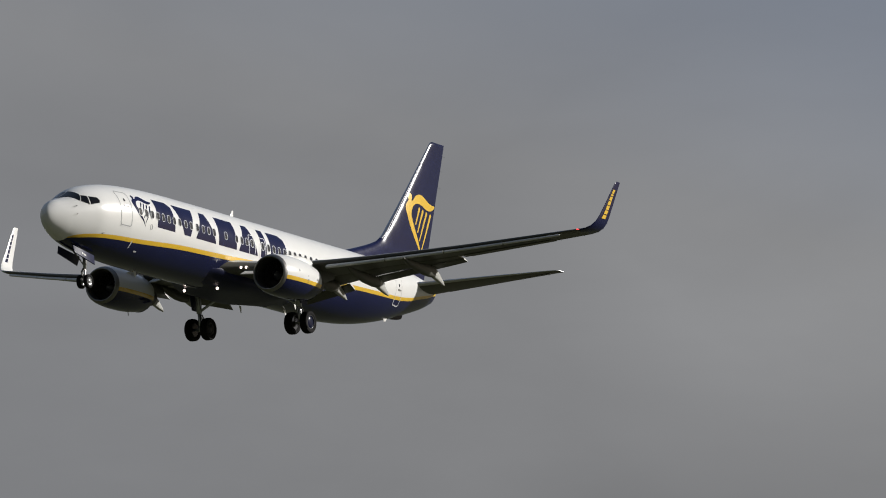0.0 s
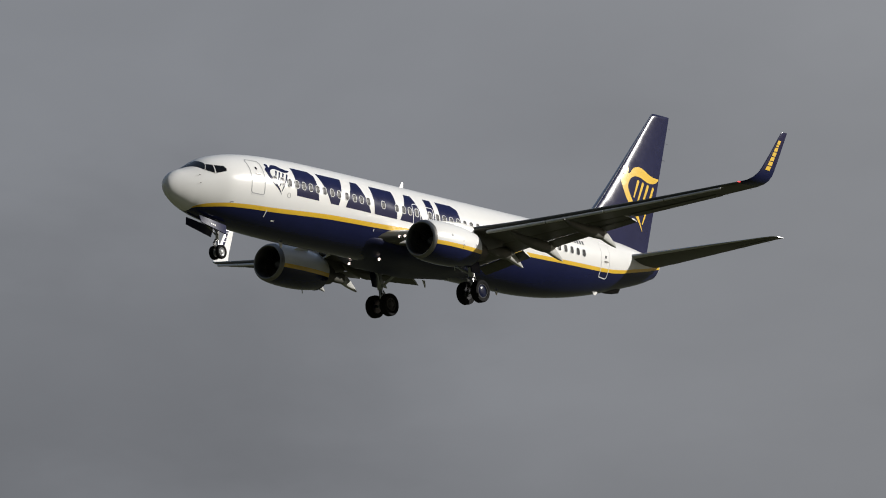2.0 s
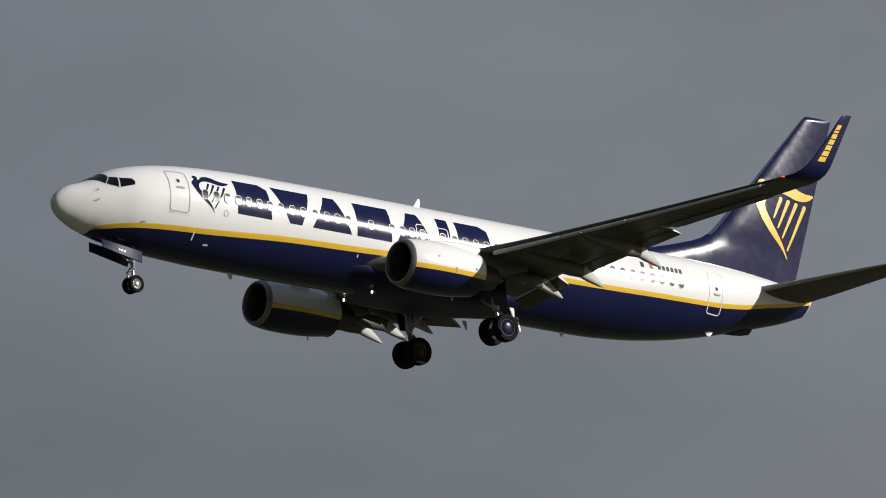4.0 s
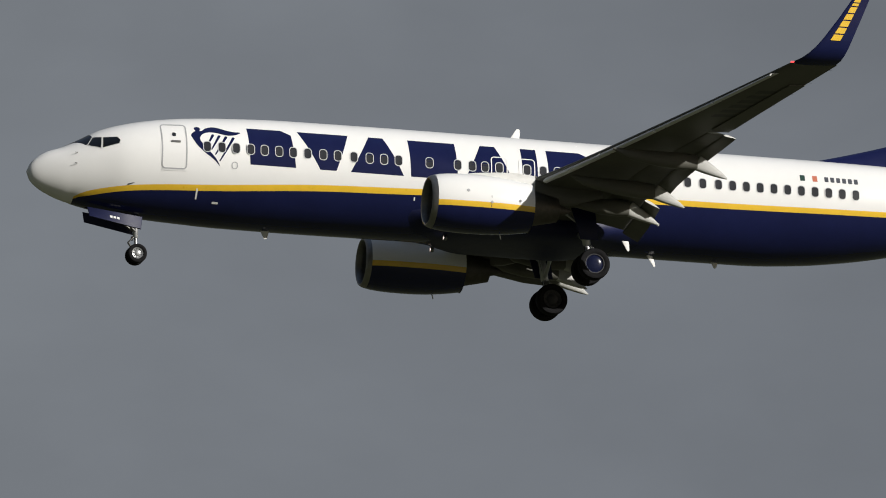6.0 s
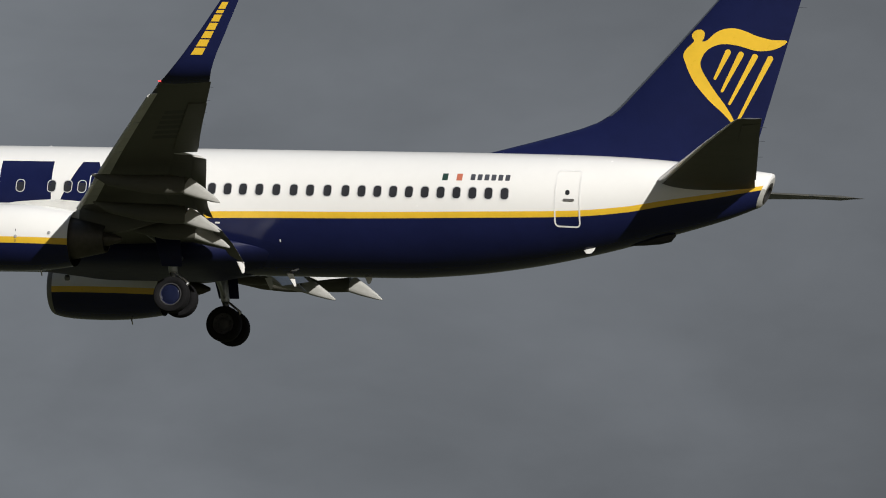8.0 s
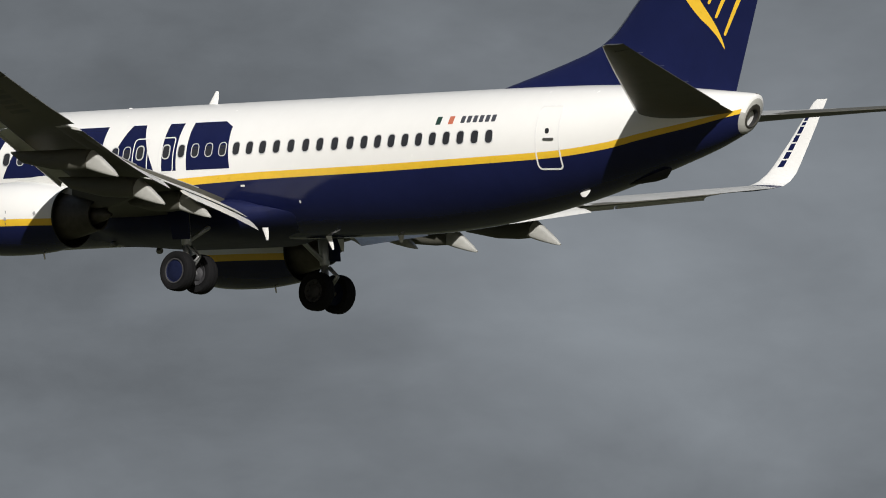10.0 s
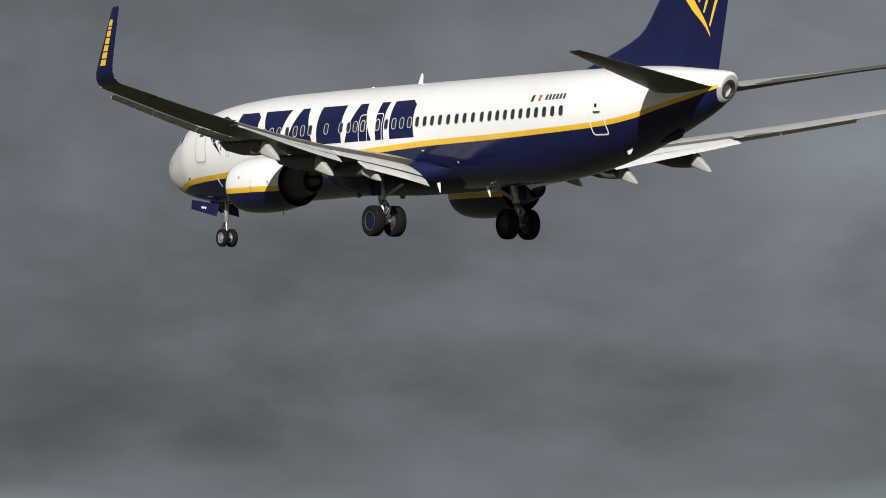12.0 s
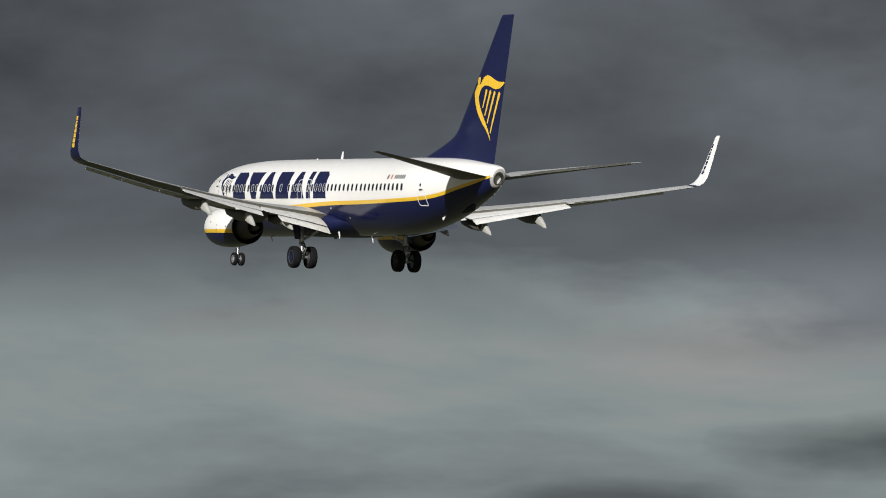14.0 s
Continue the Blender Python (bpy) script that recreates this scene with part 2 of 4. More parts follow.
HUB_BLUE = material("hub_cap_navy", (0.009, 0.012, 0.034), 0.22, spec=0.15, vary=0.15, grain=9)
LAMP = material("landing_light", (0.9, 0.9, 0.85), 0.2, emit=(1.0, 0.80, 0.72, 5.0))
RED_LAMP = material("red_navigation_light", (0.6, 0.02, 0.02), 0.2, emit=(1.0, 0.05, 0.05, 2.5))
LEAF = material("leaf_green", (0.066, 0.080, 0.028), 0.5, vary=0.35, grain=30)
BARK = material("bark_brown", (0.07, 0.055, 0.04), 0.85, vary=0.3, grain=25, bump=0.004)
GRASS = material("mown_grass", (0.056, 0.060, 0.026), 0.95, vary=0.3, grain=0.6, bump=0.03)


# ---- mesh tools ----
def part(name, bm, mats, parent=None, label="", smooth=True, sharp=40):
    mesh = bpy.data.meshes.new(name)
    bmesh.ops.remove_doubles(bm, verts=bm.verts, dist=0.0002)
    bmesh.ops.recalc_face_normals(bm, faces=bm.faces)
    bm.to_mesh(mesh)
    bm.free()
    for m in mats if isinstance(mats, (list, tuple)) else [mats]:
        mesh.materials.append(m)
    if smooth:
        mesh.polygons.foreach_set("use_smooth", [True] * len(mesh.polygons))
        mesh.set_sharp_from_angle(angle=radians(sharp))
    ob = new(name, mesh)
    ob.parent = parent
    if label:
        ob["label"] = label
    return ob


def loft(bm, rings, closed=True, caps=True, mat=0, mat_of=None):
    """Skin over rings of equal length."""
    rows = [[bm.verts.new(p) for p in r] for r in rings]
    n = len(rows[0])
    for i in range(len(rows) - 1):
        for j in range(n if closed else n - 1):
            k = (j + 1) % n
            try:
                f = bm.faces.new((rows[i][j], rows[i][k], rows[i + 1][k], rows[i + 1][j]))
                f.material_index = mat_of(i, j) if mat_of else mat
            except ValueError:
                pass
    if caps and closed:
        for r, i in ((rows[0], 0), (rows[-1], len(rows) - 2)):
            f = bm.faces.new(r)
            f.material_index = mat_of(i, 0) if mat_of else mat
    return rows


def tube(bm, a, b, ra, rb=None, n=14, mat=0):
    a, b = Vector(a), Vector(b)
    rb = ra if rb is None else rb
    d = (b - a).normalized()
    u = d.orthogonal().normalized()
    w = d.cross(u)
    circle = [(math.cos(2 * math.pi * i / n), math.sin(2 * math.pi * i / n)) for i in range(n)]
    e = min(0.25 * (b - a).length, 0.2 * max(ra, rb))
    loft(bm, [[p + (u * c + w * s) * r for c, s in circle] for p, r in ((a, ra * 0.85), (a + d * e, ra), (b - d * e, rb), (b, rb * 0.85))], mat=mat)


def slab(bm, corners, thick, mat=0):
    """A flat plate from its corners, with thickness along its normal and eased edges."""
    c = [Vector(p) for p in corners]
    n = (c[1] - c[0]).cross(c[2] - c[0]).normalized() * thick / 2
    mid = sum(c, Vector()) / len(c)
    inner = [p + (mid - p).normalized() * thick * 0.4 for p in c]
    loft(bm, [[p + n for p in inner], [p + n * 0.5 for p in c], [p - n * 0.5 for p in c], [p - n for p in inner]], mat=mat)


def smooth_curve(points, n):
    """Points along a smooth open curve through the given ones."""
    pts = [Vector(p) for p in points]
    out = []
    for i in range(len(pts) - 1):
        p0, p1, p2, p3 = pts[max(i - 1, 0)], pts[i], pts[i + 1], pts[min(i + 2, len(pts) - 1)]
        for k in range(n):
            t = k / n
            out.append(0.5 * (2 * p1 + (p2 - p0) * t + (2 * p0 - 5 * p1 + 4 * p2 - p3) * t * t + (3 * p1 - p0 - 3 * p2 + p3) * t ** 3))
    return out + [pts[-1]]


def smooth_outline(points, n=4):
    pts = [Vector((*p, 0)) for p in points]
    m = len(pts)
    out = []
    for i in range(m):
        p0, p1, p2, p3 = pts[i - 1], pts[i], pts[(i + 1) % m], pts[(i + 2) % m]
        for k in range(n):
            t = k / n
            q = 0.5 * (2 * p1 + (p2 - p0) * t + (2 * p0 - 5 * p1 + 4 * p2 - p3) * t * t + (3 * p1 - p0 - 3 * p2 + p3) * t ** 3)
            out.append((q.x, q.y))
    return out


def rounded(w, h, r, n=4, at=(0, 0)):
    out = []
    for cx, cy, a0 in ((w / 2 - r, h / 2 - r, 0), (-w / 2 + r, h / 2 - r, 90), (-w / 2 + r, -h / 2 + r, 180), (w / 2 - r, -h / 2 + r, 270)):
        for i in range(n + 1):
            a = radians(a0 + 90 * i / n)
            out.append((at[0] + cx + r * math.cos(a), at[1] + cy + r * math.sin(a)))
    return out


def decal(outline, place, hole=None, step=0.12, thick=0.004, across=0.0):
    """A thin painted shape: outline in the plane, cut into strips and laid on a surface by place(u, v, lift)."""
    bm = bmesh.new()
    if hole:
        a = [bm.verts.new((*p, 0)) for p in outline]
        b = [bm.verts.new((*p, 0)) for p in hole]
        for i in range(len(a)):
            j = (i + 1) % len(a)
            bm.faces.new((a[i], a[j], b[j], b[i]))
    else:
        bm.faces.new([bm.verts.new((*p, 0)) for p in outline])
        bmesh.ops.triangulate(bm, faces=bm.faces[:])
    lo, hi = min(p[1] for p in outline), max(p[1] for p in outline)
    for k in range(1, int((hi - lo) / step) + 1):
        bmesh.ops.bisect_plane(bm, geom=bm.verts[:] + bm.edges[:] + bm.faces[:], plane_co=(0, lo + k * step, 0), plane_no=(0, 1, 0))
    if across:
        lo, hi = min(p[0] for p in outline), max(p[0] for p in outline)
        for k in range(1, int((hi - lo) / across) + 1):
            bmesh.ops.bisect_plane(bm, geom=bm.verts[:] + bm.edges[:] + bm.faces[:], plane_co=(lo + k * across, 0, 0), plane_no=(1, 0, 0))
    flat = [(v.co.x, v.co.y) for v in bm.verts]
    bm.verts.index_update()
    lower = [place(u, v, 0.002) for u, v in flat]
    upper = [place(u, v, 0.002 + thick) for u, v in flat]
    done = bmesh.new()
    up, dn = [done.verts.new(p) for p in upper], [done.verts.new(p) for p in lower]
    for f in bm.faces:
        done.faces.new([up[v.index] for v in f.verts])
    for e in bm.edges:
        if len(e.link_faces) == 1:
            i, j = e.verts[0].index, e.verts[1].index
            done.faces.new((up[i], up[j], dn[j], dn[i]))
    bm.free()
    return done


# ---- ground ----
def make_ground():
    bm = bmesh.new()
    rings = [(0.0, 0), (6, 24), (20, 24), (60, 32), (200, 32), (800, 40), (2400, 40), (4800, 48)]
    n = 48
    rows = [[bm.verts.new((r * math.sin(2 * math.pi * i / n), r * math.cos(2 * math.pi * i / n), 0.10 * noise.noise((r * math.sin(i), i, 0.3)) if 0 < r < 60 and r != 6 else 0.0)) for i in range(n)] for r, _ in rings[1:]]
    for a, b in zip(rows, rows[1:]):
        for i in range(n):
            j = (i + 1) % n
            bm.faces.new((a[i], a[j], b[j], b[i]))
    bm.faces.new(rows[0])
    return tagged(part("ground", bm, GRASS), "rough mown grass field under the approach path", "ground", kind="structure")


make_ground()

# ---- shape of the fuselage: distance aft of the nose, crown, keel, half width, height of the widest line ----
S_TAB = (0.0, 0.12, 0.35, 0.7, 1.2, 1.8, 2.5, 3.3, 4.3, 5.5, 7.0, 9.0, 14.0, 26.0, 28.0, 30.0, 32.0, 34.0, 36.0, 37.2, 37.55)
TOP = (-0.78, -0.52, -0.28, -0.06, 0.12, 0.43, 0.81, 1.07, 1.29, 1.45, 1.56, 1.64, 1.67, 1.67, 1.67, 1.66, 1.64, 1.56, 1.38, 1.24, 1.19)
KEEL = (-0.86, -1.13, -1.35, -1.55, -1.75, -1.91, -2.04, -2.14, -2.22, -2.28, -2.33, -2.34, -2.30, -2.28, -2.16, -1.90, -1.50, -0.98, -0.40, -0.03, 0.09)
HALF = (0.03, 0.21, 0.37, 0.55, 0.78, 1.02, 1.27, 1.52, 1.68, 1.80, 1.86, 1.88, 1.88, 1.88, 1.875, 1.80, 1.60, 1.27, 0.85, 0.52, 0.42)
MID = (-0.81, -0.80, -0.78, -0.74, -0.68, -0.58, -0.46, -0.36, -0.26, -0.20, -0.16, -0.15, -0.15, -0.15, -0.10, 0.02, 0.18, 0.38, 0.56, 0.62, 0.64)
BAND_S = (0.0, 1.5, 1.92, 2.47, 3.46, 4.73, 6.0, 10.5, 13.0, 21.4, 25.2, 28.9, 31.7, 33.5, 34.5, 36.3, 37.5, 38.2)
BAND_Z = (-2.3, -1.75, -1.58, -1.47, -1.35, -1.27, -1.22, -0.94, -0.86, -0.57, -0.53, -0.45, -0.34, -0.13, 0.08, 0.44, 0.72, 0.85)


def glide(x, xs, ys):
    """Smooth curve through (xs, ys) that never overshoots."""
    xs, ys = np.asarray(xs, float), np.asarray(ys, float)
    h, d = np.diff(xs), np.diff(ys) / np.diff(xs)
    m = np.zeros(len(xs))
    m[0], m[-1] = d[0], d[-1]
    for i in range(1, len(xs) - 1):
        if d[i - 1] * d[i] > 0:
            w1, w2 = 2 * h[i] + h[i - 1], h[i] + 2 * h[i - 1]
            m[i] = (w1 + w2) / (w1 / d[i - 1] + w2 / d[i])
    i = int(np.clip(np.searchsorted(xs, x) - 1, 0, len(xs) - 2))
    t = min(max((x - xs[i]) / h[i], 0.0), 1.0)
    return float((1 + 2 * t) * (1 - t) ** 2 * ys[i] + t * (1 - t) ** 2 * h[i] * m[i] + t * t * (3 - 2 * t) * ys[i + 1] + t * t * (t - 1) * h[i] * m[i + 1])


def ring(s):
    return glide(s, S_TAB, TOP), glide(s, S_TAB, KEEL), glide(s, S_TAB, HALF), glide(s, S_TAB, MID)


def angle_at(s, z):
    top, keel, half, mid = ring(s)
    k = (z - mid) / (top - mid) if z > mid else (z - mid) / (mid - keel)
    return math.asin(min(max(k, -1.0), 1.0))


def skin_angle(s, a, lift=0.0, side=1):
    """Point of the fuselage skin at s metres aft and the angle a above the widest line."""
    top, keel, half, mid = ring(s)
    up = (top - mid) if a > 0 else (mid - keel)
    rise = (up + lift) * math.sin(a)
    # the very end is cut aslant, its top further aft
    return Vector((-s - rise * 0.42 * min(max((s - 35.9) / 1.6, 0.0), 1.0) ** 2, side * (half + lift) * math.cos(a), mid + rise))


def skin(s, z, lift=0.0, side=1):
    return skin_angle(s, angle_at(s, z), lift, side)


# ---- the airliner: x forward from the nose, y to port, z up ----
airliner = tagged(new("airliner"), "white and navy twin-jet airliner flying with gear and flaps lowered", "airplane")


def on_skin(side, lift0=0.0):
    return lambda s, z, lift: skin(s, z, lift + lift0, side)


def make_fuselage():
    bm = bmesh.new()
    stations = [0.0, 0.03, 0.07, 0.12, 0.2, 0.3, 0.42, 0.55, 0.7, 0.85] + [1.0 + 0.2 * i for i in range(32)] + [7.4 + 0.6 * i for i in range(34)] + [27.6 + 0.4 * i for i in range(25)] + [37.4, 37.55]
    up, down = 18, 14
    rings = []
    for s in stations:
        top, keel, half, mid = ring(s)
        z1 = glide(s, BAND_S, BAND_Z)
        wide = glide(s, (0, 1.5, 2.2, 12, 32, 36, 38), (0.02, 0.05, 0.16, 0.21, 0.18, 0.15, 0.13))
        a1, a2 = angle_at(s, z1), angle_at(s, z1 - wide)
        a1, a2 = max(a1, -1.5), max(a2, -1.53)
        arc = [radians(90) + (a1 - radians(90)) * i / up for i in range(up)] + [a1 + (a2 - a1) * i / 2 for i in range(2)] + [a2 + (radians(-90) - a2) * i / down for i in range(down + 1)]
        port = [skin_angle(s, a) for a in arc]
        star = [Vector((p.x, -p.y, p.z)) for p in port[1:-1]]
        rings.append(port + star[::-1])
    n = up + 2 + down

    def paint(i, j):
        k = j if j < n else 2 * n - 1 - j
        if stations[i] < 1.55:
            return 0
        return 0 if k < up else 1 if k < up + 2 else 2
    rows = loft(bm, rings, caps=False, mat_of=paint)
    bm.faces.new(rows[0])
    return part("fuselage", bm, [WHITE, YELLOW, NAVY], airliner, "white above a yellow line, navy below", sharp=60)


fuselage = make_fuselage()


def make_belly_fairing():
    bm = bmesh.new()
    rings = []
    for i in range(34):
        s = 11.9 + 11.5 * i / 33
        wide = glide(s, (11.9, 12.6, 14.5, 17.0, 20.0, 21.2, 22.0, 22.8, 23.4), (0.5, 1.25, 1.95, 2.06, 2.04, 1.90, 1.62, 1.15, 0.5))
        low = glide(s, (11.9, 13.0, 15.0, 18.0, 21.0, 22.4, 23.4), (-2.2, -2.31, -2.35, -2.36, -2.35, -2.30, -2.2))
        high = glide(s, (11.9, 14.0, 17.0, 20.0, 21.2, 22.2, 23.4), (-1.9, -1.45, -1.15, -1.16, -1.45, -1.82, -2.12))
        mid = (low + high) / 2 - 0.1
        row = []
        for k in range(28):
            a = 2 * math.pi * k / 28
            c, d = math.cos(a), math.sin(a)
            e = 0.62
            y, z = wide * math.copysign(abs(c) ** e, c), mid + ((high - mid) if d > 0 else (mid - low)) * math.copysign(abs(d) ** e, d)
            # the after end melts into the skin
            t, keel, half, core = ring(s)
            reach = math.hypot(y / half, (z - core) / ((t - core) if z > core else (core - keel))) / 0.99
            melt = min(max((s - 19.4) / 3.0, (16.2 - s) / 3.0, 0.0), 1.0)
            pull = 1 + (1 / max(reach, 1.0) - 1) * melt * melt * (3 - 2 * melt)
            row.append((-s, y * pull, core + (z - core) * pull))
        rings.append(row)
    loft(bm, rings)
    part("wing_root_fairing", bm, BELLY, airliner, "smooth navy belly fairing")


make_belly_fairing()


def make_tail_end():
    bm = bmesh.new()
    rows = []
    # a slanted grey collar with the dark outlet set low in it
    for back, tall, wide, drop in ((-0.02, 0.545, 0.415, 0.0), (0.06, 0.52, 0.39, 0.0), (0.11, 0.44, 0.33, -0.02), (0.12, 0.33, 0.27, -0.07), (0.15, 0.27, 0.23, -0.10), (0.13, 0.23, 0.20, -0.11), (-0.40, 0.21, 0.18, -0.11)):
        ring_ = []
        for k in range(24):
            c, d = math.cos(2 * math.pi * k / 24), math.sin(2 * math.pi * k / 24)
            ring_.append((-37.55 - back - (tall * d + drop) * 0.42, wide * c, 0.64 + drop + tall * d))
        rows.append(ring_)
    loft(bm, rows, mat_of=lambda i, j: (3 if j < 12 and i < 2 else 0) if i < 3 else 1 if i < 5 else 2)
    part("exhaust_outlet", bm, [FAIRING, HOT_METAL, DARK, WHITE], airliner, "dull metal exhaust outlet in the tail cone")


make_tail_end()


# cockpit glazing
def make_cockpit():
    side_panes = (((2.50, 0.37), (2.97, 0.37), (3.06, 0.25), (3.02, 0.11), (2.46, -0.05)),
                  ((2.18, 0.39), (2.46, 0.38), (2.40, -0.06), (1.98, 0.06)))
    for side in (1, -1):
        for shape in side_panes:
            window = part("cockpit_window", decal(shape, on_skin(side), step=0.08, across=0.1), GLASS, airliner, "dark cockpit side window", sharp=70)
            mid = (sum(p[0] for p in shape) / len(shape), sum(p[1] for p in shape) / len(shape))
            grown = [(mid[0] + (p[0] - mid[0]) * 1.12, mid[1] + (p[1] - mid[1]) * 1.14) for p in shape]
            part("window_frame", decal(grown, lambda s, z, lift: skin(s, z, lift, side), hole=[(mid[0] + (p[0] - mid[0]) * 0.99, mid[1] + (p[1] - mid[1]) * 0.99) for p in shape], step=0.08, thick=0.008), LIGHT_GREY, window)
        shape = [(0.04, 0.0), (0.96, 0.0), (1.0, 0.12), (1.0, 0.88), (0.96, 1.0), (0.04, 1.0), (0.0, 0.88), (0.0, 0.12)]

        def front(u, v, lift):
            # u from the centre post outwards, v from sill to brow
            low_s, high_s = 1.22 + 0.72 * u, 2.10 + 0.07 * u
            s = low_s + (high_s - low_s) * v
            edge = angle_at(s, 0.05 + 0.36 * v)
            a = radians(88) + (edge - radians(88)) * u
            return skin_angle(s, a, lift, side)
        part("windscreen", decal(shape, front, step=0.1, across=0.1, thick=0.006), GLASS, airliner, "dark cockpit windscreen", sharp=70)


make_cockpit()

# cabin windows: one mesh for pane and one for rim on each side
BOLD = [6.07, 6.59, 7.10, 7.62, 8.12, 8.64, 9.15, 9.67, 10.23, 10.76, 11.34, 11.91, 12.43, 12.96, 14.08, 15.11, 15.63, 16.10]
AFT = [18.22, 18.75, 19.28, 19.81, 20.33, 20.84, 21.34, 21.87, 22.42, 22.98, 23.51, 24.07, 24.65] + [25.17 + 0.508 * i for i in range(10)]


def make_windows():
    for side in (1, -1):
        pane = rim = None
        for s in BOLD + AFT:
            own = s < 7 or s > 26.2
            if own or pane is None:
                here = s if own else 9.5
                shape = lambda w, h, r: rounded(w, h, r, 4, (here, 0.12))
                p = part("window", decal(shape(0.25, 0.36, 0.10), on_skin(side), step=0.09, thick=0.004), SHADE, airliner)
                f = part("window_frame", decal(shape(0.295, 0.41, 0.12), on_skin(side), hole=shape(0.25, 0.36, 0.10), step=0.09, thick=0.012), TRIM, p)
                if not own:
                    pane, rim = p, f
                    pane.location.x = here - s
            else:
                p = new("window", pane.data)
                p.parent, p.location.x = airliner, 9.5 - s
                f = new("window_frame", rim.data)
                f.parent = p


make_windows()


def outline(name, s, z, w, h, r, line, mat, side, parent=airliner, label=""):
    return part(name, decal(rounded(w, h, r, 4, (s, z)), on_skin(side), hole=rounded(w - 2 * line, h - 2 * line, max(r - line, 0.02), 4, (s, z)), step=0.12, thick=0.006), mat, parent, label)


def make_doors():
    for side in (1, -1):
        for s, w in ((4.92, 0.90), (31.70, 0.80)):
            z, h = (0.105, 1.72) if s < 30 else (0.07, 1.79)
            door = outline("door", s, z, w, h, 0.14, 0.045, SILVER if s > 30 else OUTLINE, side, label="closed cabin door with a pale outline")
            part("door_handle", decal(rounded(0.34, 0.07, 0.03, 3, (s + 0.05, z + (0.14 if s < 30 else -0.08))), on_skin(side, 0.006), thick=0.02), DULL_METAL, door, "small grey door handle")
            part("door_window", decal(rounded(0.13, 0.15, 0.05, 3, (s, z + (0.42 if s < 30 else 0.15))), on_skin(side, 0.005), thick=0.004), SHADE, door)
            if s < 30:
                part("door_sill", decal(rounded(w, 0.05, 0.02, 2, (s, z - h / 2 - 0.03)), on_skin(side), thick=0.01), SILVER, door)
        for s in (16.62, 17.63):
            hatch = outline("exit_hatch", s, 0.03, 0.60, 1.04, 0.13, 0.035, SILVER, side, label="overwing exit hatch outlined in silver")
            part("window", decal(rounded(0.25, 0.36, 0.10, 4, (s, 0.12)), on_skin(side, 0.004), step=0.09), SHADE, hatch)
            part("window_frame", decal(rounded(0.31, 0.43, 0.13, 4, (s, 0.12)), on_skin(side, 0.004), hole=rounded(0.25, 0.36, 0.10, 4, (s, 0.12)), step=0.09, thick=0.012), TRIM, hatch)
        outline("hatch_rim", 7.06, -0.50, 0.22, 0.26, 0.10, 0.03, OUTLINE, side, label="small round service hatch")


make_doors()


# ---- painted shapes on the skin ----
def make_titles():
    low, high = -0.43, 0.96
    # slanted at the foot like the big navy blocks along the cabin
    shapes = (((7.53, high), (8.75, high), (9.10, 0.78), (9.16, 0.30), (9.26, low), (7.62, low)),
              ((9.34, high), (11.18, high), (10.72, low), (10.14, low)),
              ((11.24, low), (11.93, high), (12.44, high), (13.16, low)),
              ((13.34, high), (15.04, high), (15.12, low), (13.42, low)),
              ((15.36, low), (15.98, high), (16.50, high), (17.18, low)),
              ((17.44, high), (18.00, high), (18.04, low), (17.48, low)),
              ((18.38, high), (19.58, high), (19.94, 0.78), (20.00, 0.30), (20.10, low), (18.44, low)))
    for side in (1, -1):
        for shape in shapes:
            solid = [(p[0], p[1]) for p in shape]
            part("painted_block", decal(solid, on_skin(side), step=0.10, thick=0.003), NAVY, airliner, "navy block painted on white", sharp=70)


def bars(name, along, across, n, at, place, mat, parent, label=""):
    """A row of plain bars in place of small writing."""
    for i in range(n):
        shape = rounded(along / n * 0.66, across, 0.02, 2, (at[0] + (i + 0.5) * along / n, at[1]))
        part(name, decal(shape, place, step=0.1, thick=0.003), mat, parent, label)


def make_marks():
    for side in (1, -1):
        for s, m in ((27.79, FLAG_GREEN), (28.25, FLAG_ORANGE)):
            part("flag_bar", decal([(s - 0.09, 0.52), (s + 0.09, 0.52), (s + 0.09, 0.75), (s - 0.09, 0.75)], on_skin(side), step=0.08, thick=0.003), m, airliner)
        bars("marking_bar", 1.32, 0.20, 6, (28.57, 0.64), on_skin(side), INK, airliner)


make_titles()
make_marks()

HARP_BOW = ((0.20, 2.81), (0.28, 2.92), (0.19, 3.08), (0.28, 3.24), (0.48, 3.28), (0.61, 3.18), (0.60, 3.00), (0.55, 2.90), (0.72, 2.94), (0.96, 3.17), (1.25, 3.30), (1.59, 3.33), (1.95, 3.24), (2.31, 3.10), (2.80, 2.99), (3.28, 2.97),
            (3.06, 2.76), (2.68, 2.64), (2.25, 2.64), (1.71, 2.78), (1.23, 2.82), (0.87, 2.71), (0.65, 2.51), (0.54, 2.21), (0.62, 1.95), (0.83, 1.63), (1.02, 1.36), (1.48, 0.78), (1.76, 0.30), (1.86, 0.02),
            (1.62, 0.34), (1.30, 0.66), (0.92, 0.98), (0.42, 1.52), (0.16, 1.95), (0.05, 2.20), (-0.04, 2.42), (0.02, 2.62))
# strings: upper end, lower end
HARP_STRINGS = ((1.41, 2.56, 1.04, 1.72), (1.83, 2.50, 1.29, 1.33), (2.28, 2.44, 1.55, 0.93), (2.77, 2.39, 1.86, 0.44))


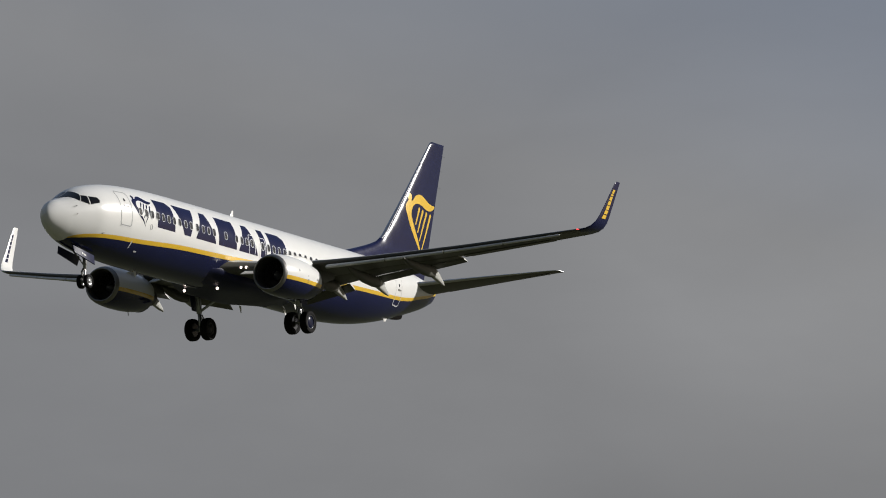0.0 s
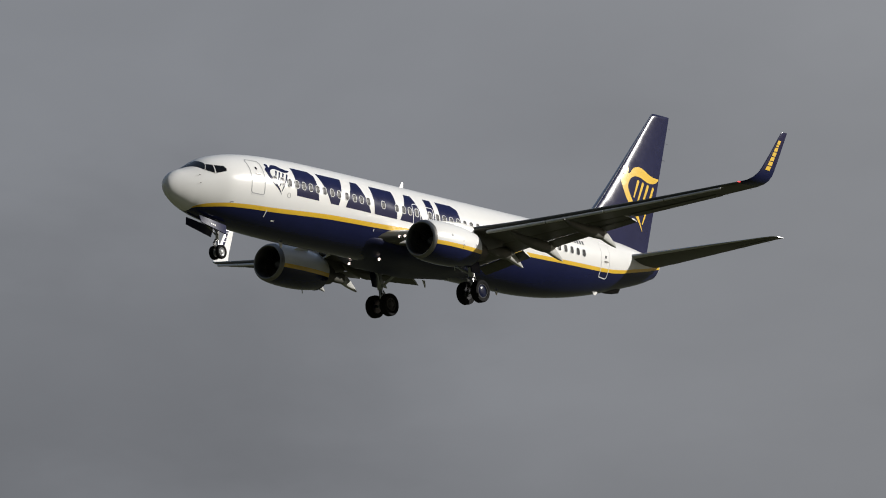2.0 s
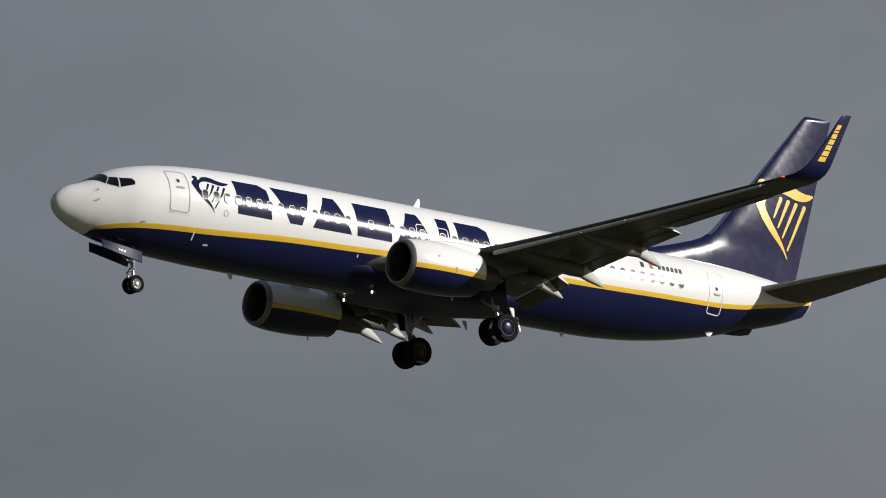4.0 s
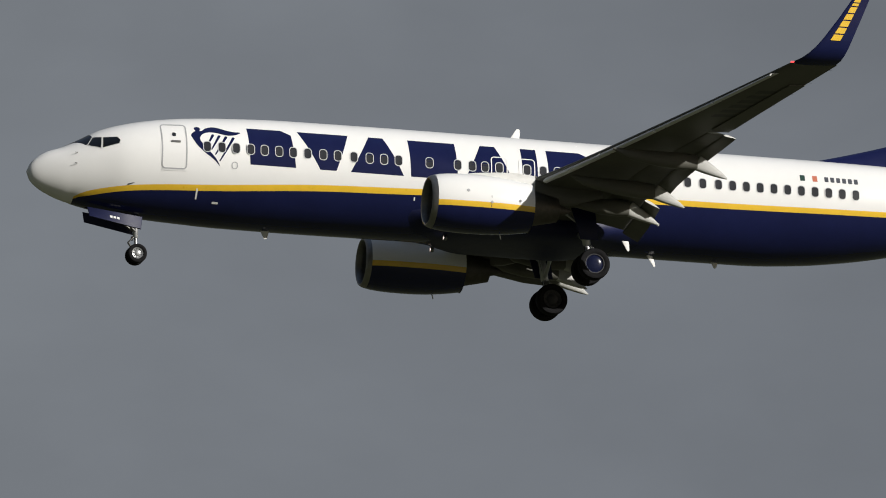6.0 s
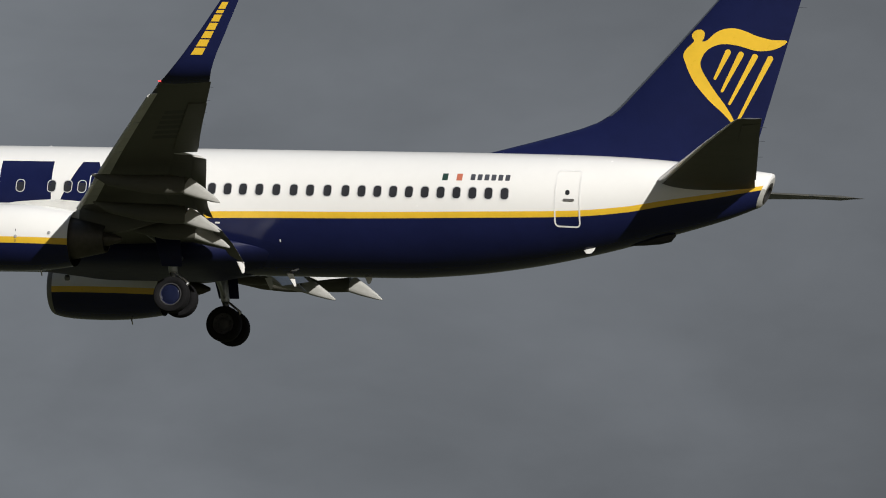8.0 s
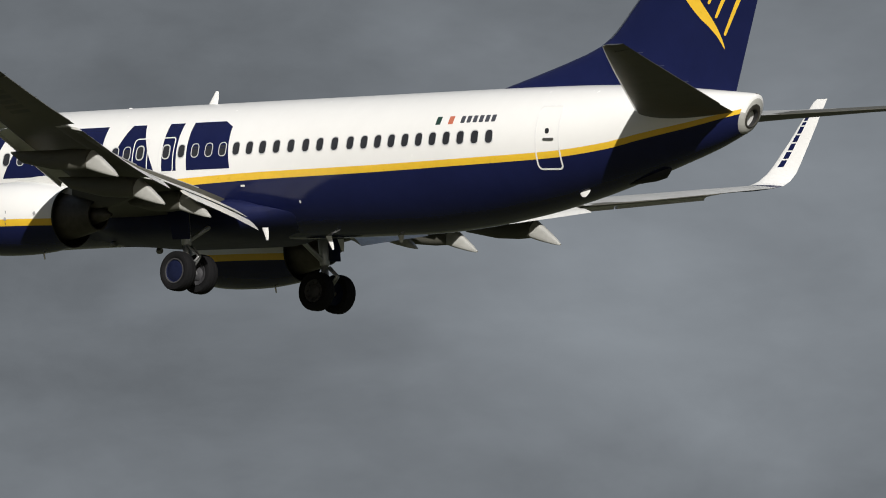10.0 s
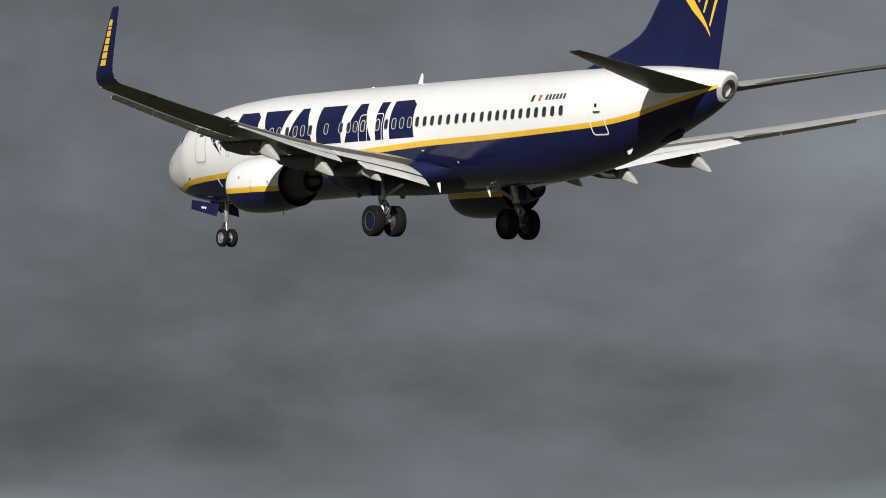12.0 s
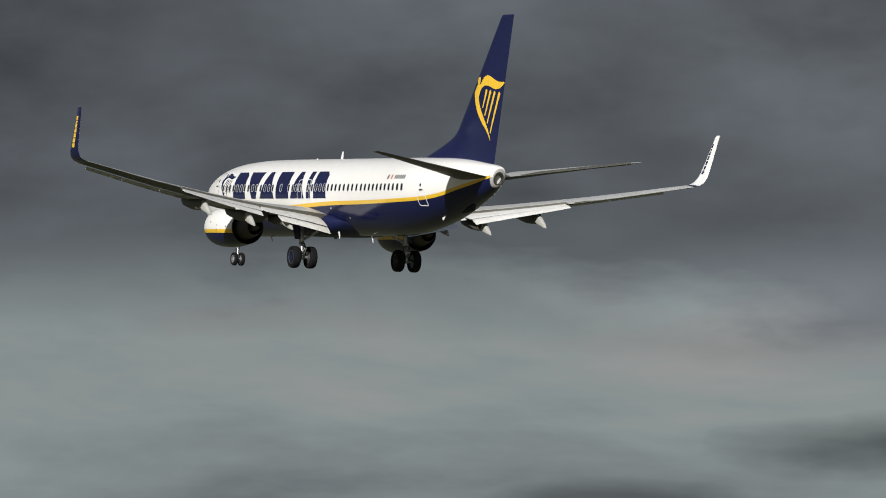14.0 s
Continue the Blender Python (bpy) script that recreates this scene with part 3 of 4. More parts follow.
def string_outline(x1, y1, x2, y2):
    """A tapered stroke with round ends."""
    a, b = Vector((x1, y1)), Vector((x2, y2))
    lean = math.atan2(y1 - y2, x1 - x2)
    top = [(a.x + 0.095 * math.cos(lean + q), a.y + 0.095 * math.sin(lean + q)) for q in [radians(-90 + 180 * k / 8) for k in range(9)]]
    low = [(b.x + 0.045 * math.cos(lean + q), b.y + 0.045 * math.sin(lean + q)) for q in [radians(90 + 180 * k / 6) for k in range(7)]]
    return top + low


def make_emblem(place, scale, at, mat, parent):
    """A plain harp: a bow and four strings."""
    fit = lambda shape: [(at[0] + x * scale[0], at[1] + y * scale[1]) for x, y in shape]
    part("emblem_bow", decal(fit(smooth_outline(HARP_BOW, 4)), place, step=0.10, thick=0.003), mat, parent, sharp=70)
    for string in HARP_STRINGS:
        part("emblem_string", decal(fit(string_outline(*string)), place, step=0.15, thick=0.003), mat, parent, sharp=70)


for way in (1, -1):
    make_emblem(on_skin(way), (0.53, 0.445), (5.54, -0.57), NAVY, airliner)


# ---- wings ----
def section(chord, thick, camber=0.02, n=14, cut=1.0):
    """Closed outline of an aerofoil: fraction of the chord aft and height, in metres; cut short of its tail at cut."""
    xs = [0.5 * (1 - math.cos(math.pi * i / n)) * cut for i in range(n + 1)]
    half = lambda x: 5 * thick * (0.2969 * math.sqrt(x) - 0.1260 * x - 0.3516 * x * x + 0.2843 * x ** 3 - 0.1036 * x ** 4)
    bow = lambda x: camber * 4 * x * (1 - x)
    upper = [(x * chord, (bow(x) + half(x) + 0.001) * chord) for x in xs]
    lower = [(x * chord, (bow(x) - half(x) - 0.001) * chord) for x in xs]
    return upper + lower[::-1]


LEAD = lambda y: glide(y, (1.2, 1.9, 3.6, 4.9, 11.0, 16.8), (13.7, 14.6, 16.35, 17.05, 20.04, 23.08))
TRAIL = lambda y: glide(y, (1.2, 1.9, 5.7, 10.7, 16.8), (21.1, 21.1, 21.15, 22.50, 24.66))
RISE = lambda y: glide(y, (1.2, 1.9, 6.0, 11.0, 16.8), (-1.50, -1.40, -0.91, -0.19, 0.84))


def wing_ring(y, side, cut=1.0):
    lead, chord = LEAD(y), TRAIL(y) - LEAD(y)
    thick = glide(y, (1.2, 5.0, 16.6), (0.145, 0.12, 0.10))
    tilt = math.tan(radians(glide(y, (1.2, 16.6), (2.0, -0.5))))
    return [Vector((-(lead + x), side * y, RISE(y) + z - (x - 0.3 * chord) * tilt)) for x, z in section(chord, thick, cut=cut)]


def wing_point(y, back, side, drop=0.0):
    """A point of the wing's chord line, back metres behind the leading edge."""
    return Vector((-(LEAD(y) + back), side * y, RISE(y) - drop))


def make_wing(side):
    bm = bmesh.new()
    # tops take the lit copy of the grey, undersides the shaded one
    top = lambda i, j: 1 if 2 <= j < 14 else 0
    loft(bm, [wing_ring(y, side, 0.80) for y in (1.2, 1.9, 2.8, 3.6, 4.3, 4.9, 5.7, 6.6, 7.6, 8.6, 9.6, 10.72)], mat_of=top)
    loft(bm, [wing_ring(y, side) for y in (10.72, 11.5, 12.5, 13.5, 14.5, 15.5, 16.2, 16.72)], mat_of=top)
    wing = part("wing", bm, [SHADED_WING_GREY, LIT_WING_GREY], airliner, "grey wing with flaps and slats lowered", sharp=50)
    # winglet: curves up out of the tip; navy outside, white inside
    bm = bmesh.new()
    rings = []
    stages = ((16.72, 0.67, 23.06, 24.58, 6), (17.00, 0.76, 23.28, 24.68, 20), (17.22, 0.92, 23.50, 24.76, 44), (17.35, 1.16, 23.74, 24.86, 66), (17.41, 1.45, 23.97, 24.97, 75),
              (17.48, 2.15, 24.47, 25.25, 83), (17.56, 3.00, 25.03, 25.58, 83), (17.59, 3.26, 25.20, 25.68, 83), (17.60, 3.36, 25.33, 25.72, 83))
    for y, z, a, b, lean in stages:
        row = []
        for x, h in section(b - a, 0.09 if z < 3.3 else 0.05, 0.0):
            row.append(Vector((-(a + x), side * (y - h * math.sin(radians(lean))), z + 0.16 + h * math.cos(radians(lean)))))
        rings.append(row)
    half = len(rings[0]) // 2
    loft(bm, rings, mat_of=lambda i, j: (1 if j < half - 0 else 0) if i > 0 else 0)
    winglet = part("winglet", bm, [NAVY, WHITE], airliner, "upswept winglet, navy outside and white inside", sharp=50)
    for face, mat in ((1, YELLOW), (-1, NAVY)):
        def place(u, v, lift):
            z = 1.36 + 1.62 * u
            y = glide(z, (1.16, 1.45, 2.15, 3.0, 3.3), (17.35, 17.41, 17.48, 17.56, 17.60))
            a, b = glide(z, (1.16, 1.45, 2.15, 3.0, 3.3), (23.74, 23.97, 24.44, 24.99, 25.25)), glide(z, (1.16, 1.45, 2.15, 3.0, 3.3), (24.86, 24.97, 25.22, 25.53, 25.64))
            k = 0.26 + 0.34 * v if face > 0 else 0.24 + 0.22 * v
            off = 0.046 * (b - a) + 0.004 + lift
            return Vector((-(a + (b - a) * k), side * (y + face * off * 0.97), z + 0.16 - face * off * 0.2))
        for i, w in enumerate((1.0, 1.0, 1.0, 1.0, 1.0, 0.45, 1.0)):
            u0 = (0.0, 0.152, 0.304, 0.456, 0.608, 0.76, 0.84)[i]
            part("painted_block", decal([(u0, 0), (u0 + 0.125 * w, 0), (u0 + 0.125 * w, 1), (u0, 1)], place, step=0.25, thick=0.003), mat, winglet)
    # navigation light at the winglet's root
    bm = bmesh.new()
    bmesh.ops.create_uvsphere(bm, u_segments=10, v_segments=6, radius=0.05, matrix=Matrix.Translation((-23.07, side * 16.70, 0.835)) @ Matrix.Diagonal((1.6, 1.6, 0.55, 1)))
    part("navigation_light", bm, RED_LAMP if side > 0 else material("clear_lens", (0.1, 0.3, 0.15), 0.2), wing)
    # slats
    for y0, y1 in ((5.75, 8.3), (8.38, 10.9), (10.98, 13.5), (13.58, 16.0)):
        bm = bmesh.new()
        rings = []
        for k in range(5):
            y = y0 + (y1 - y0) * k / 4
            c = TRAIL(y) - LEAD(y)
            deep = 0.13 * c + 0.10
            shape = ((0.02, 0.02), (0.16, 0.15), (0.45, 0.24), (1.0, 0.26), (1.0, 0.23), (0.5, 0.17), (0.25, 0.02), (0.22, -0.16), (0.10, -0.14), (0.0, -0.06))
            rings.append([Vector((-(LEAD(y) - 0.30 * deep - 0.11 + x * deep), side * y, RISE(y) - 0.14 * deep - 0.11 + (z - 0.10) * deep)) for x, z in shape])
        loft(bm, rings)
        part("slat", bm, LIGHT_GREY, wing, "pale lowered leading-edge slat")
    bm = bmesh.new()
    for y0, y1 in ((2.3, 3.05), (3.1, 3.85)):
        a, b = wing_point(y0, 0.15, side, 0.16), wing_point(y1, 0.15, side, 0.14)
        slab(bm, (a, b, b + Vector((0.42, 0, -0.22)), a + Vector((0.45, 0, -0.22))), 0.05)
    part("leading_edge_flap", bm, LIGHT_GREY, wing)
    # flaps: a fore and an aft panel each, stepped down behind the wing
    reach = lambda y: glide(y, (2.0, 5.7, 10.7), (1.78, 1.26, 0.82))
    sink = lambda y: glide(y, (2.0, 5.7, 10.7), (0.82, 0.52, 0.16))
    for y0, y1 in ((2.15, 5.55), (5.75, 10.68)):
        for aft in (False, True):
            bm = bmesh.new()
            rings = []
            inner, outer = (y0, y1) if not aft else (y0 + 0.15, y1) if y0 > 5 else (y0, y1 - 0.65)
            for k in range(6):
                y = inner + (outer - inner) * k / 5
                c = TRAIL(y) - LEAD(y)
                root = Vector((LEAD(y) + 0.80 * c, RISE(y) - 0.012 * c - 0.02))
                back, dip = glide(y, (2.0, 5.7, 10.7), (0.74, 0.62, 0.50)), glide(y, (2.0, 5.7, 10.7), (0.52, 0.42, 0.28))
                lo, hi, dip0, dip1 = (back - 0.05, 1.0, dip + 0.07, 1.0) if aft else (-0.26, back, -0.03, dip)
                p = root + Vector((reach(y) * lo, -sink(y) * dip0))
                q = root + Vector((reach(y) * hi, -sink(y) * dip1))
                d = q - p
                size = d.length
                d.normalize()
                rings.append([Vector((-(p.x + d.x * x - d.y * z), side * y, p.y + d.y * x + d.x * z)) for x, z in section(size, 0.15 if aft else 0.12, 0.03, 9)])
            # pale above, underside shade put into the colour
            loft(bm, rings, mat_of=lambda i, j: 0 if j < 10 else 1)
            part("flap", bm, [LIGHT_GREY, SHADED_WING_GREY], wing, "pale lowered flap panel")
    # aileron seam plate and spoilers
    for y0, y1 in ((3.0, 5.4), (6.0, 7.5), (7.55, 9.0), (9.05, 10.5)):
        bm = bmesh.new()
        rows = []
        for y in (y0, y1):
            c = TRAIL(y) - LEAD(y)
            rings_ = wing_ring(y, side, 0.80)
            rows.append([rings_[12] + Vector((0, 0, 0.012)), rings_[14] + Vector((0.0, 0, 0.012))])
        slab(bm, (rows[0][0], rows[1][0], rows[1][1], rows[0][1]), 0.02)
        part("spoiler", bm, LIT_WING_GREY, wing)
    bm = bmesh.new()
    rows = []
    for y in (11.0, 12.3, 13.6, 15.0):
        c = TRAIL(y) - LEAD(y)
        rows.append([Vector((-(LEAD(y) + 0.70 * c + x * 0.31 * c), side * y, RISE(y) - 0.004 * c + z * c)) for x, z in ((0, 0.045), (0.5, 0.027), (1, 0.002), (1, -0.006), (0.5, -0.022), (0, -0.034))])
    loft(bm, rows)
    part("aileron", bm, SHADED_WING_GREY, wing)
    # flap track fairings with pale drooped tails
    for s, y, z in ((22.87, 9.28, -1.54), (22.10, 6.55, -2.00), (21.78, 4.33, -2.12)):
        tip = Vector((-s, side * y, z))
        joint = tip + Vector((1.10, 0, 0.50))
        nose = Vector((-(s - 4.1 if y > 6 else s - 3.4), side * y, RISE(y) - 0.30))
        mid = nose.lerp(joint, 0.55) + Vector((0, 0, -0.10))
        for name, path, sizes, mat in (("flap_fairing", (nose, nose.lerp(mid, 0.3) + Vector((0, 0, -0.07)), mid, mid.lerp(joint, 0.6), joint), ((0.03, 0.03), (0.13, 0.17), (0.19, 0.27), (0.20, 0.30), (0.18, 0.27)), SHADED_WING_GREY),
                                       ("flap_fairing_tail", (joint, joint.lerp(tip, 0.4), joint.lerp(tip, 0.8), tip), ((0.13, 0.24), (0.12, 0.175), (0.085, 0.085), (0.03, 0.02)), FAIRING)):
            bm = bmesh.new()
            rows = []
            for p, (w, h) in zip(path, sizes):
                flat = 0.55 if name.endswith("tail") else 0.8
                bent = [(math.copysign(abs(math.cos(a)) ** flat, math.cos(a)), math.copysign(abs(math.sin(a)) ** flat, math.sin(a))) for a in [2 * math.pi * (k + 0.5) / 16 for k in range(16)]]
                rows.append([p + Vector((-0.6 * h * d if name.endswith("tail") else 0, w * c, h * d)) for c, d in bent])
            loft(bm, rows)
            part(name, bm, mat, wing, "pale drooped fairing tail" if name.endswith("tail") else "")
    # static wicks
    for y in (13.2, 14.2, 15.2, 16.3):
        bm = bmesh.new()
        a = Vector((-(TRAIL(y) - 0.02), side * y, RISE(y)))
        tube(bm, a, a + Vector((-0.13, 0, -0.01)), 0.006, n=5)
        part("static_wick", bm, INK, wing)
    # faint writing below the port wing
    if side > 0:
        def below(u, v, lift):
            shape = wing_ring(u, 1)
            under = shape[len(shape) // 2:][::-1]
            x = -(LEAD(u) + v * (TRAIL(u) - LEAD(u)))
            k = next(k for k in range(1, len(under)) if under[k].x <= x)
            a, b = under[k - 1], under[k]
            q = a.lerp(b, (a.x - x) / (a.x - b.x))
            return Vector((x, u, q.z - lift))
        for i in range(6):
            y = 12.2 + 0.42 * i
            part("marking_bar", decal(rounded(0.25, 0.34, 0.02, 2, (y, 0.54)), below, step=0.05, across=0.13, thick=0.002), FAINT, wing)



for way in (1, -1):
    make_wing(way)


# ---- engines ----
def make_engine(side):
    y0, z0 = side * 4.83, -2.03
    around = 40
    unit = [(math.cos(2 * math.pi * k / around), math.sin(2 * math.pi * k / around)) for k in range(around)]

    fore = lambda s: 16.95 - (16.95 - s) * 0.955 if s < 16.95 else s

    def rim(s, r, flat=1.0, dz=0.0):
        s = fore(s)
        # flattened under the belly of the nacelle
        return [Vector((-s, y0 + r * c * (1.0 + 0.02 * flat), z0 + dz + r * d * (0.965 if d < 0 and flat else 1.0))) for c, d in unit]
    # cowl in horizontal bands of paint
    bm = bmesh.new()
    top, low = -0.12, -0.31
    stations = ((13.30, 0.955), (13.5, 0.995), (13.8, 1.03), (14.2, 1.052), (14.7, 1.06), (15.2, 1.055), (15.7, 1.03), (16.2, 0.98), (16.6, 0.925), (16.95, 0.865))
    rings = []
    up, down = 14, 12
    for s, r in stations:
        s = fore(s)
        r2 = r * 0.965
        a1, a2 = math.asin(top / r2), math.asin(low / r2)
        arc = [math.pi / 2 + (a1 - math.pi / 2) * i / up for i in range(up)] + [a1, (a1 + a2) / 2] + [a2 + (-math.pi / 2 - a2) * i / down for i in range(down + 1)]
        pts = [(r * 1.02 * math.cos(a), (r if a > 0 else r2) * math.sin(a)) for a in arc]
        row = [Vector((-s, y0 + c, z0 + d)) for c, d in pts] + [Vector((-s, y0 - c, z0 + d)) for c, d in pts[1:-1]][::-1]
        rings.append(row)
    n = up + 2 + down
    paint = lambda i, j: (lambda k: 0 if k < up else 1 if k < up + 2 else 2)(j if j < n else 2 * n - 1 - j)
    loft(bm, rings, caps=False, mat_of=paint)
    engine = part("engine", bm, [WHITE, YELLOW, NAVY], airliner, "turbofan nacelle, white over navy with a yellow line", sharp=60)
    bm = bmesh.new()
    loft(bm, [rim(s, r) for s, r in ((13.30, 0.953), (13.18, 0.915), (13.11, 0.87), (13.09, 0.835), (13.11, 0.80), (13.18, 0.775), (13.32, 0.76))], caps=False)
    part("intake_lip", bm, DULL_METAL, engine, "dull metal intake lip")
    bm = bmesh.new()
    loft(bm, [rim(s, r, 0.5) for s, r in ((13.32, 0.76), (13.6, 0.765), (14.0, 0.775), (14.35, 0.78))], caps=False)
    part("intake_duct", bm, DULL_METAL, engine)
    bm = bmesh.new()
    loft(bm, [rim(14.34, 0.78, 0), rim(14.36, 0.3, 0)], caps=True)
    part("fan_casing", bm, DARK, engine)
    for k in range(24):
        a, b = 2 * math.pi * k / 24, 2 * math.pi * (k + 0.75) / 24
        p = lambda ang, r, s: Vector((-s, y0 + r * math.cos(ang), z0 + r * math.sin(ang)))
        bm = bmesh.new()
        loft(bm, [[p(a, 0.24, 14.05), p(a + 0.02, 0.24, 14.06), p(b, 0.24, 14.24), p(b - 0.02, 0.24, 14.23)], [p(a, 0.76, 14.0), p(a + 0.01, 0.76, 14.01), p(b, 0.76, 14.2), p(b - 0.01, 0.76, 14.19)]])
        part("fan_blade", bm, HOT_METAL, engine, smooth=False)
    bm = bmesh.new()
    loft(bm, [rim(s, r, 0) for s, r in ((13.72, 0.01), (13.80, 0.09), (13.95, 0.18), (14.1, 0.25))])
    part("spinner", bm, DULL_METAL, engine)
    bm = bmesh.new()
    loft(bm, [rim(s, r, 0) for s, r in ((16.95, 0.862), (16.96, 0.84), (16.5, 0.80), (16.2, 0.70))], caps=False)
    part("fan_nozzle", bm, DARK, engine)
    bm = bmesh.new()
    loft(bm, [rim(s, r, 0, dz=0.03) for s, r in ((15.9, 0.72), (16.6, 0.70), (17.0, 0.64), (17.5, 0.53), (17.95, 0.43), (17.95, 0.39), (17.6, 0.36))], caps=False)
    part("core_cowl", bm, HOT_METAL, engine, "heat-darkened core cowl")
    bm = bmesh.new()
    loft(bm, [rim(s, r, 0, dz=0.03) for s, r in ((17.4, 0.30), (17.8, 0.26), (18.2, 0.16), (18.45, 0.05))])
    part("exhaust_plug", bm, HOT_METAL, engine)
    # pylon
    bm = bmesh.new()
    rows = []
    for s, w, hi, lo in ((14.35, 0.04, -1.00, -1.10), (14.9, 0.13, -0.90, -1.15), (15.6, 0.20, -0.84, -1.2), (16.3, 0.23, -0.80, -1.25), (17.1, 0.24, -0.85, -1.70), (17.8, 0.22, -0.90, -1.85), (18.6, 0.17, -1.0, -1.75), (19.6, 0.05, -1.1, -1.45)):
        rows.append([Vector((-s, y0 + w * c, (hi + lo) / 2 + (hi - lo) / 2 * d)) for c, d in ((1, -0.7), (1, 0.6), (0.7, 0.95), (0, 1), (-0.7, 0.95), (-1, 0.6), (-1, -0.7), (-0.6, -1), (0.6, -1))])
    loft(bm, rows, mat_of=lambda i, j: 1 if i > 3 else 0)
    part("pylon", bm, [LIGHT_GREY, SHADED_WING_GREY], engine, "grey engine pylon")
    # strake on the side of the fuselage
    bm = bmesh.new()
    a = Vector((-14.3, y0 - side * 0.78, z0 + 0.70))
    slab(bm, (a, a + Vector((-1.05, -side * 0.02, 0.04)), a + Vector((-1.0, -side * 0.30, 0.32)), a + Vector((-0.55, -side * 0.22, 0.24))), 0.03)
    part("strake", bm, WHITE, engine)
    for s, r, a, size in ((15.35, 1.06, -6, 0.05), (14.5, 1.06, 14, 0.06), (16.4, 0.98, 2, 0.05)):
        bm = bmesh.new()
        c, d = math.cos(radians(a)), math.sin(radians(a))
        p = Vector((-s, y0 + side * r * 1.02 * c, z0 + r * d))
        tube(bm, p, p + Vector((0, side * 0.012 * c, 0.012 * d)), size, n=12)
        part("latch", bm, OUTLINE, engine)
    # cowl split line
    bm = bmesh.new()
    slab(bm, [Vector((-15.33 - dx, y0 + side * math.sqrt(max(1.055 ** 2 - dz * dz, 0)) * 1.02 + side * 0.004, z0 + dz)) for dx, dz in ((0, 0.12), (0.02, 0.12), (0.02, -0.28), (0, -0.28))], 0.006)
    part("cowl_seam", bm, INK, engine)
    bm = bmesh.new()
    tube(bm, (-15.9, y0, z0 - 0.99), (-15.95, y0, z0 - 1.16), 0.025, 0.02, 8)
    part("drain_mast", bm, LIGHT_GREY, engine)


for way in (1, -1):
    make_engine(way)


# ---- tail ----
def make_fin():
    bm = bmesh.new()
    lead = lambda z: glide(z, (1.2, 1.75, 2.25, 2.71, 3.05, 3.63, 8.55), (26.9, 28.9, 30.75, 32.12, 32.60, 33.14, 37.34))
    trail = lambda z: glide(z, (1.2, 8.6), (37.0, 38.85))
    heights = (1.2, 1.5, 1.75, 2.0, 2.25, 2.5, 2.71, 2.9, 3.1, 3.35, 3.63, 4.2, 5.0, 6.0, 7.0, 8.0, 8.50, 8.64, 8.69)
    rings, inset = [], {8.64: 0.10, 8.69: 0.25}
    for z in heights:
        a, b = lead(z) + inset.get(z, 0.0), trail(z)
        chord = b - a
        thick = glide(z, (1.2, 2.7, 3.6, 8.6), (0.052, 0.075, 0.095, 0.09)) * (0.4 if z == 8.69 else 1)
        rings.append([Vector((-(a + x), h, z)) for x, h in section(chord, thick, 0.0, 18)])
    edge = 2
    total = len(rings[0])
    loft(bm, rings, mat_of=lambda i, j: 1 if (j < edge or j >= total - edge - 1) and 7 <= i < 17 else 0)
    fin = part("fin", bm, [NAVY, FIN_EDGE], airliner, "navy tail fin with a bare metal leading edge", sharp=50)
    for side in (1, -1):
        def place(u, v, lift):
            # u aft, v up, on the fin's skin
            a, b = lead(v), trail(v)
            x = min(max((u - a) / (b - a), 0.001), 1.0)
            t = glide(v, (1.2, 2.7, 3.6, 8.6), (0.052, 0.075, 0.095, 0.09))
            half = 5 * t * (0.2969 * math.sqrt(x) - 0.1260 * x - 0.3516 * x * x + 0.2843 * x ** 3 - 0.1036 * x ** 4) * (b - a)
            return Vector((-u, side * (half + 0.004 + lift), v))
        make_emblem(place, (0.975, 0.985), (34.79, 2.42), YELLOW, fin)
    for z in (6.4, 7.3, 8.1):
        bm = bmesh.new()
        tube(bm, (-trail(z) + 0.02, 0, z), (-trail(z) - 0.25, 0, z), 0.008, n=5)
        part("static_wick", bm, INK, fin)


make_fin()


def make_tailplane(side):
    bm = bmesh.new()
    rings = []
    for y, a, b, z, t in ((0.5, 34.0, 37.35, 0.66, 0.135), (1.2, 34.45, 37.50, 0.76, 0.125), (3.0, 35.58, 37.97, 1.03, 0.105), (5.0, 36.86, 38.48, 1.33, 0.095), (6.6, 37.92, 38.91, 1.57, 0.09), (7.02, 38.22, 39.03, 1.63, 0.08), (7.17, 38.47, 39.08, 1.65, 0.05)):
        rings.append([Vector((-(a + x), side * y, z - h)) for x, h in section(b - a, t, 0.012, 14)])
    edge, total = 2, len(rings[0])
    # underside in the shaded copy of the grey, top in the lit copy
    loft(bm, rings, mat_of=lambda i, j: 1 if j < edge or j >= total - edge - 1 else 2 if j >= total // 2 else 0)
    plane = part("tailplane", bm, [SHADED_WING_GREY, METAL, LIT_WING_GREY], airliner, "grey tailplane with a metal leading edge", sharp=50)
    bm = bmesh.new()
    rows = []
    for y, a, b, z in ((1.3, 36.55, 37.56, 0.775), (4.0, 37.45, 38.24, 1.18), (6.7, 38.38, 38.92, 1.585)):
        c = b - a
        rows.append([Vector((-(a + x * c), side * y, z + h)) for x, h in ((0, 0.075), (0.5, 0.045), (1, 0.008), (1, -0.008), (0.5, -0.055), (0, -0.085))])
    loft(bm, rows)
    part("elevator", bm, SHADED_WING_GREY, plane)
    for y, s, z in ((3.5, 38.05, 1.1), (5.0, 38.46, 1.33), (6.3, 38.80, 1.52)):
        bm = bmesh.new()
        tube(bm, (-s, side * y, z), (-s - 0.22, side * y, z), 0.008, n=5)
        part("static_wick", bm, INK, plane)


for way in (1, -1):
    make_tailplane(way)


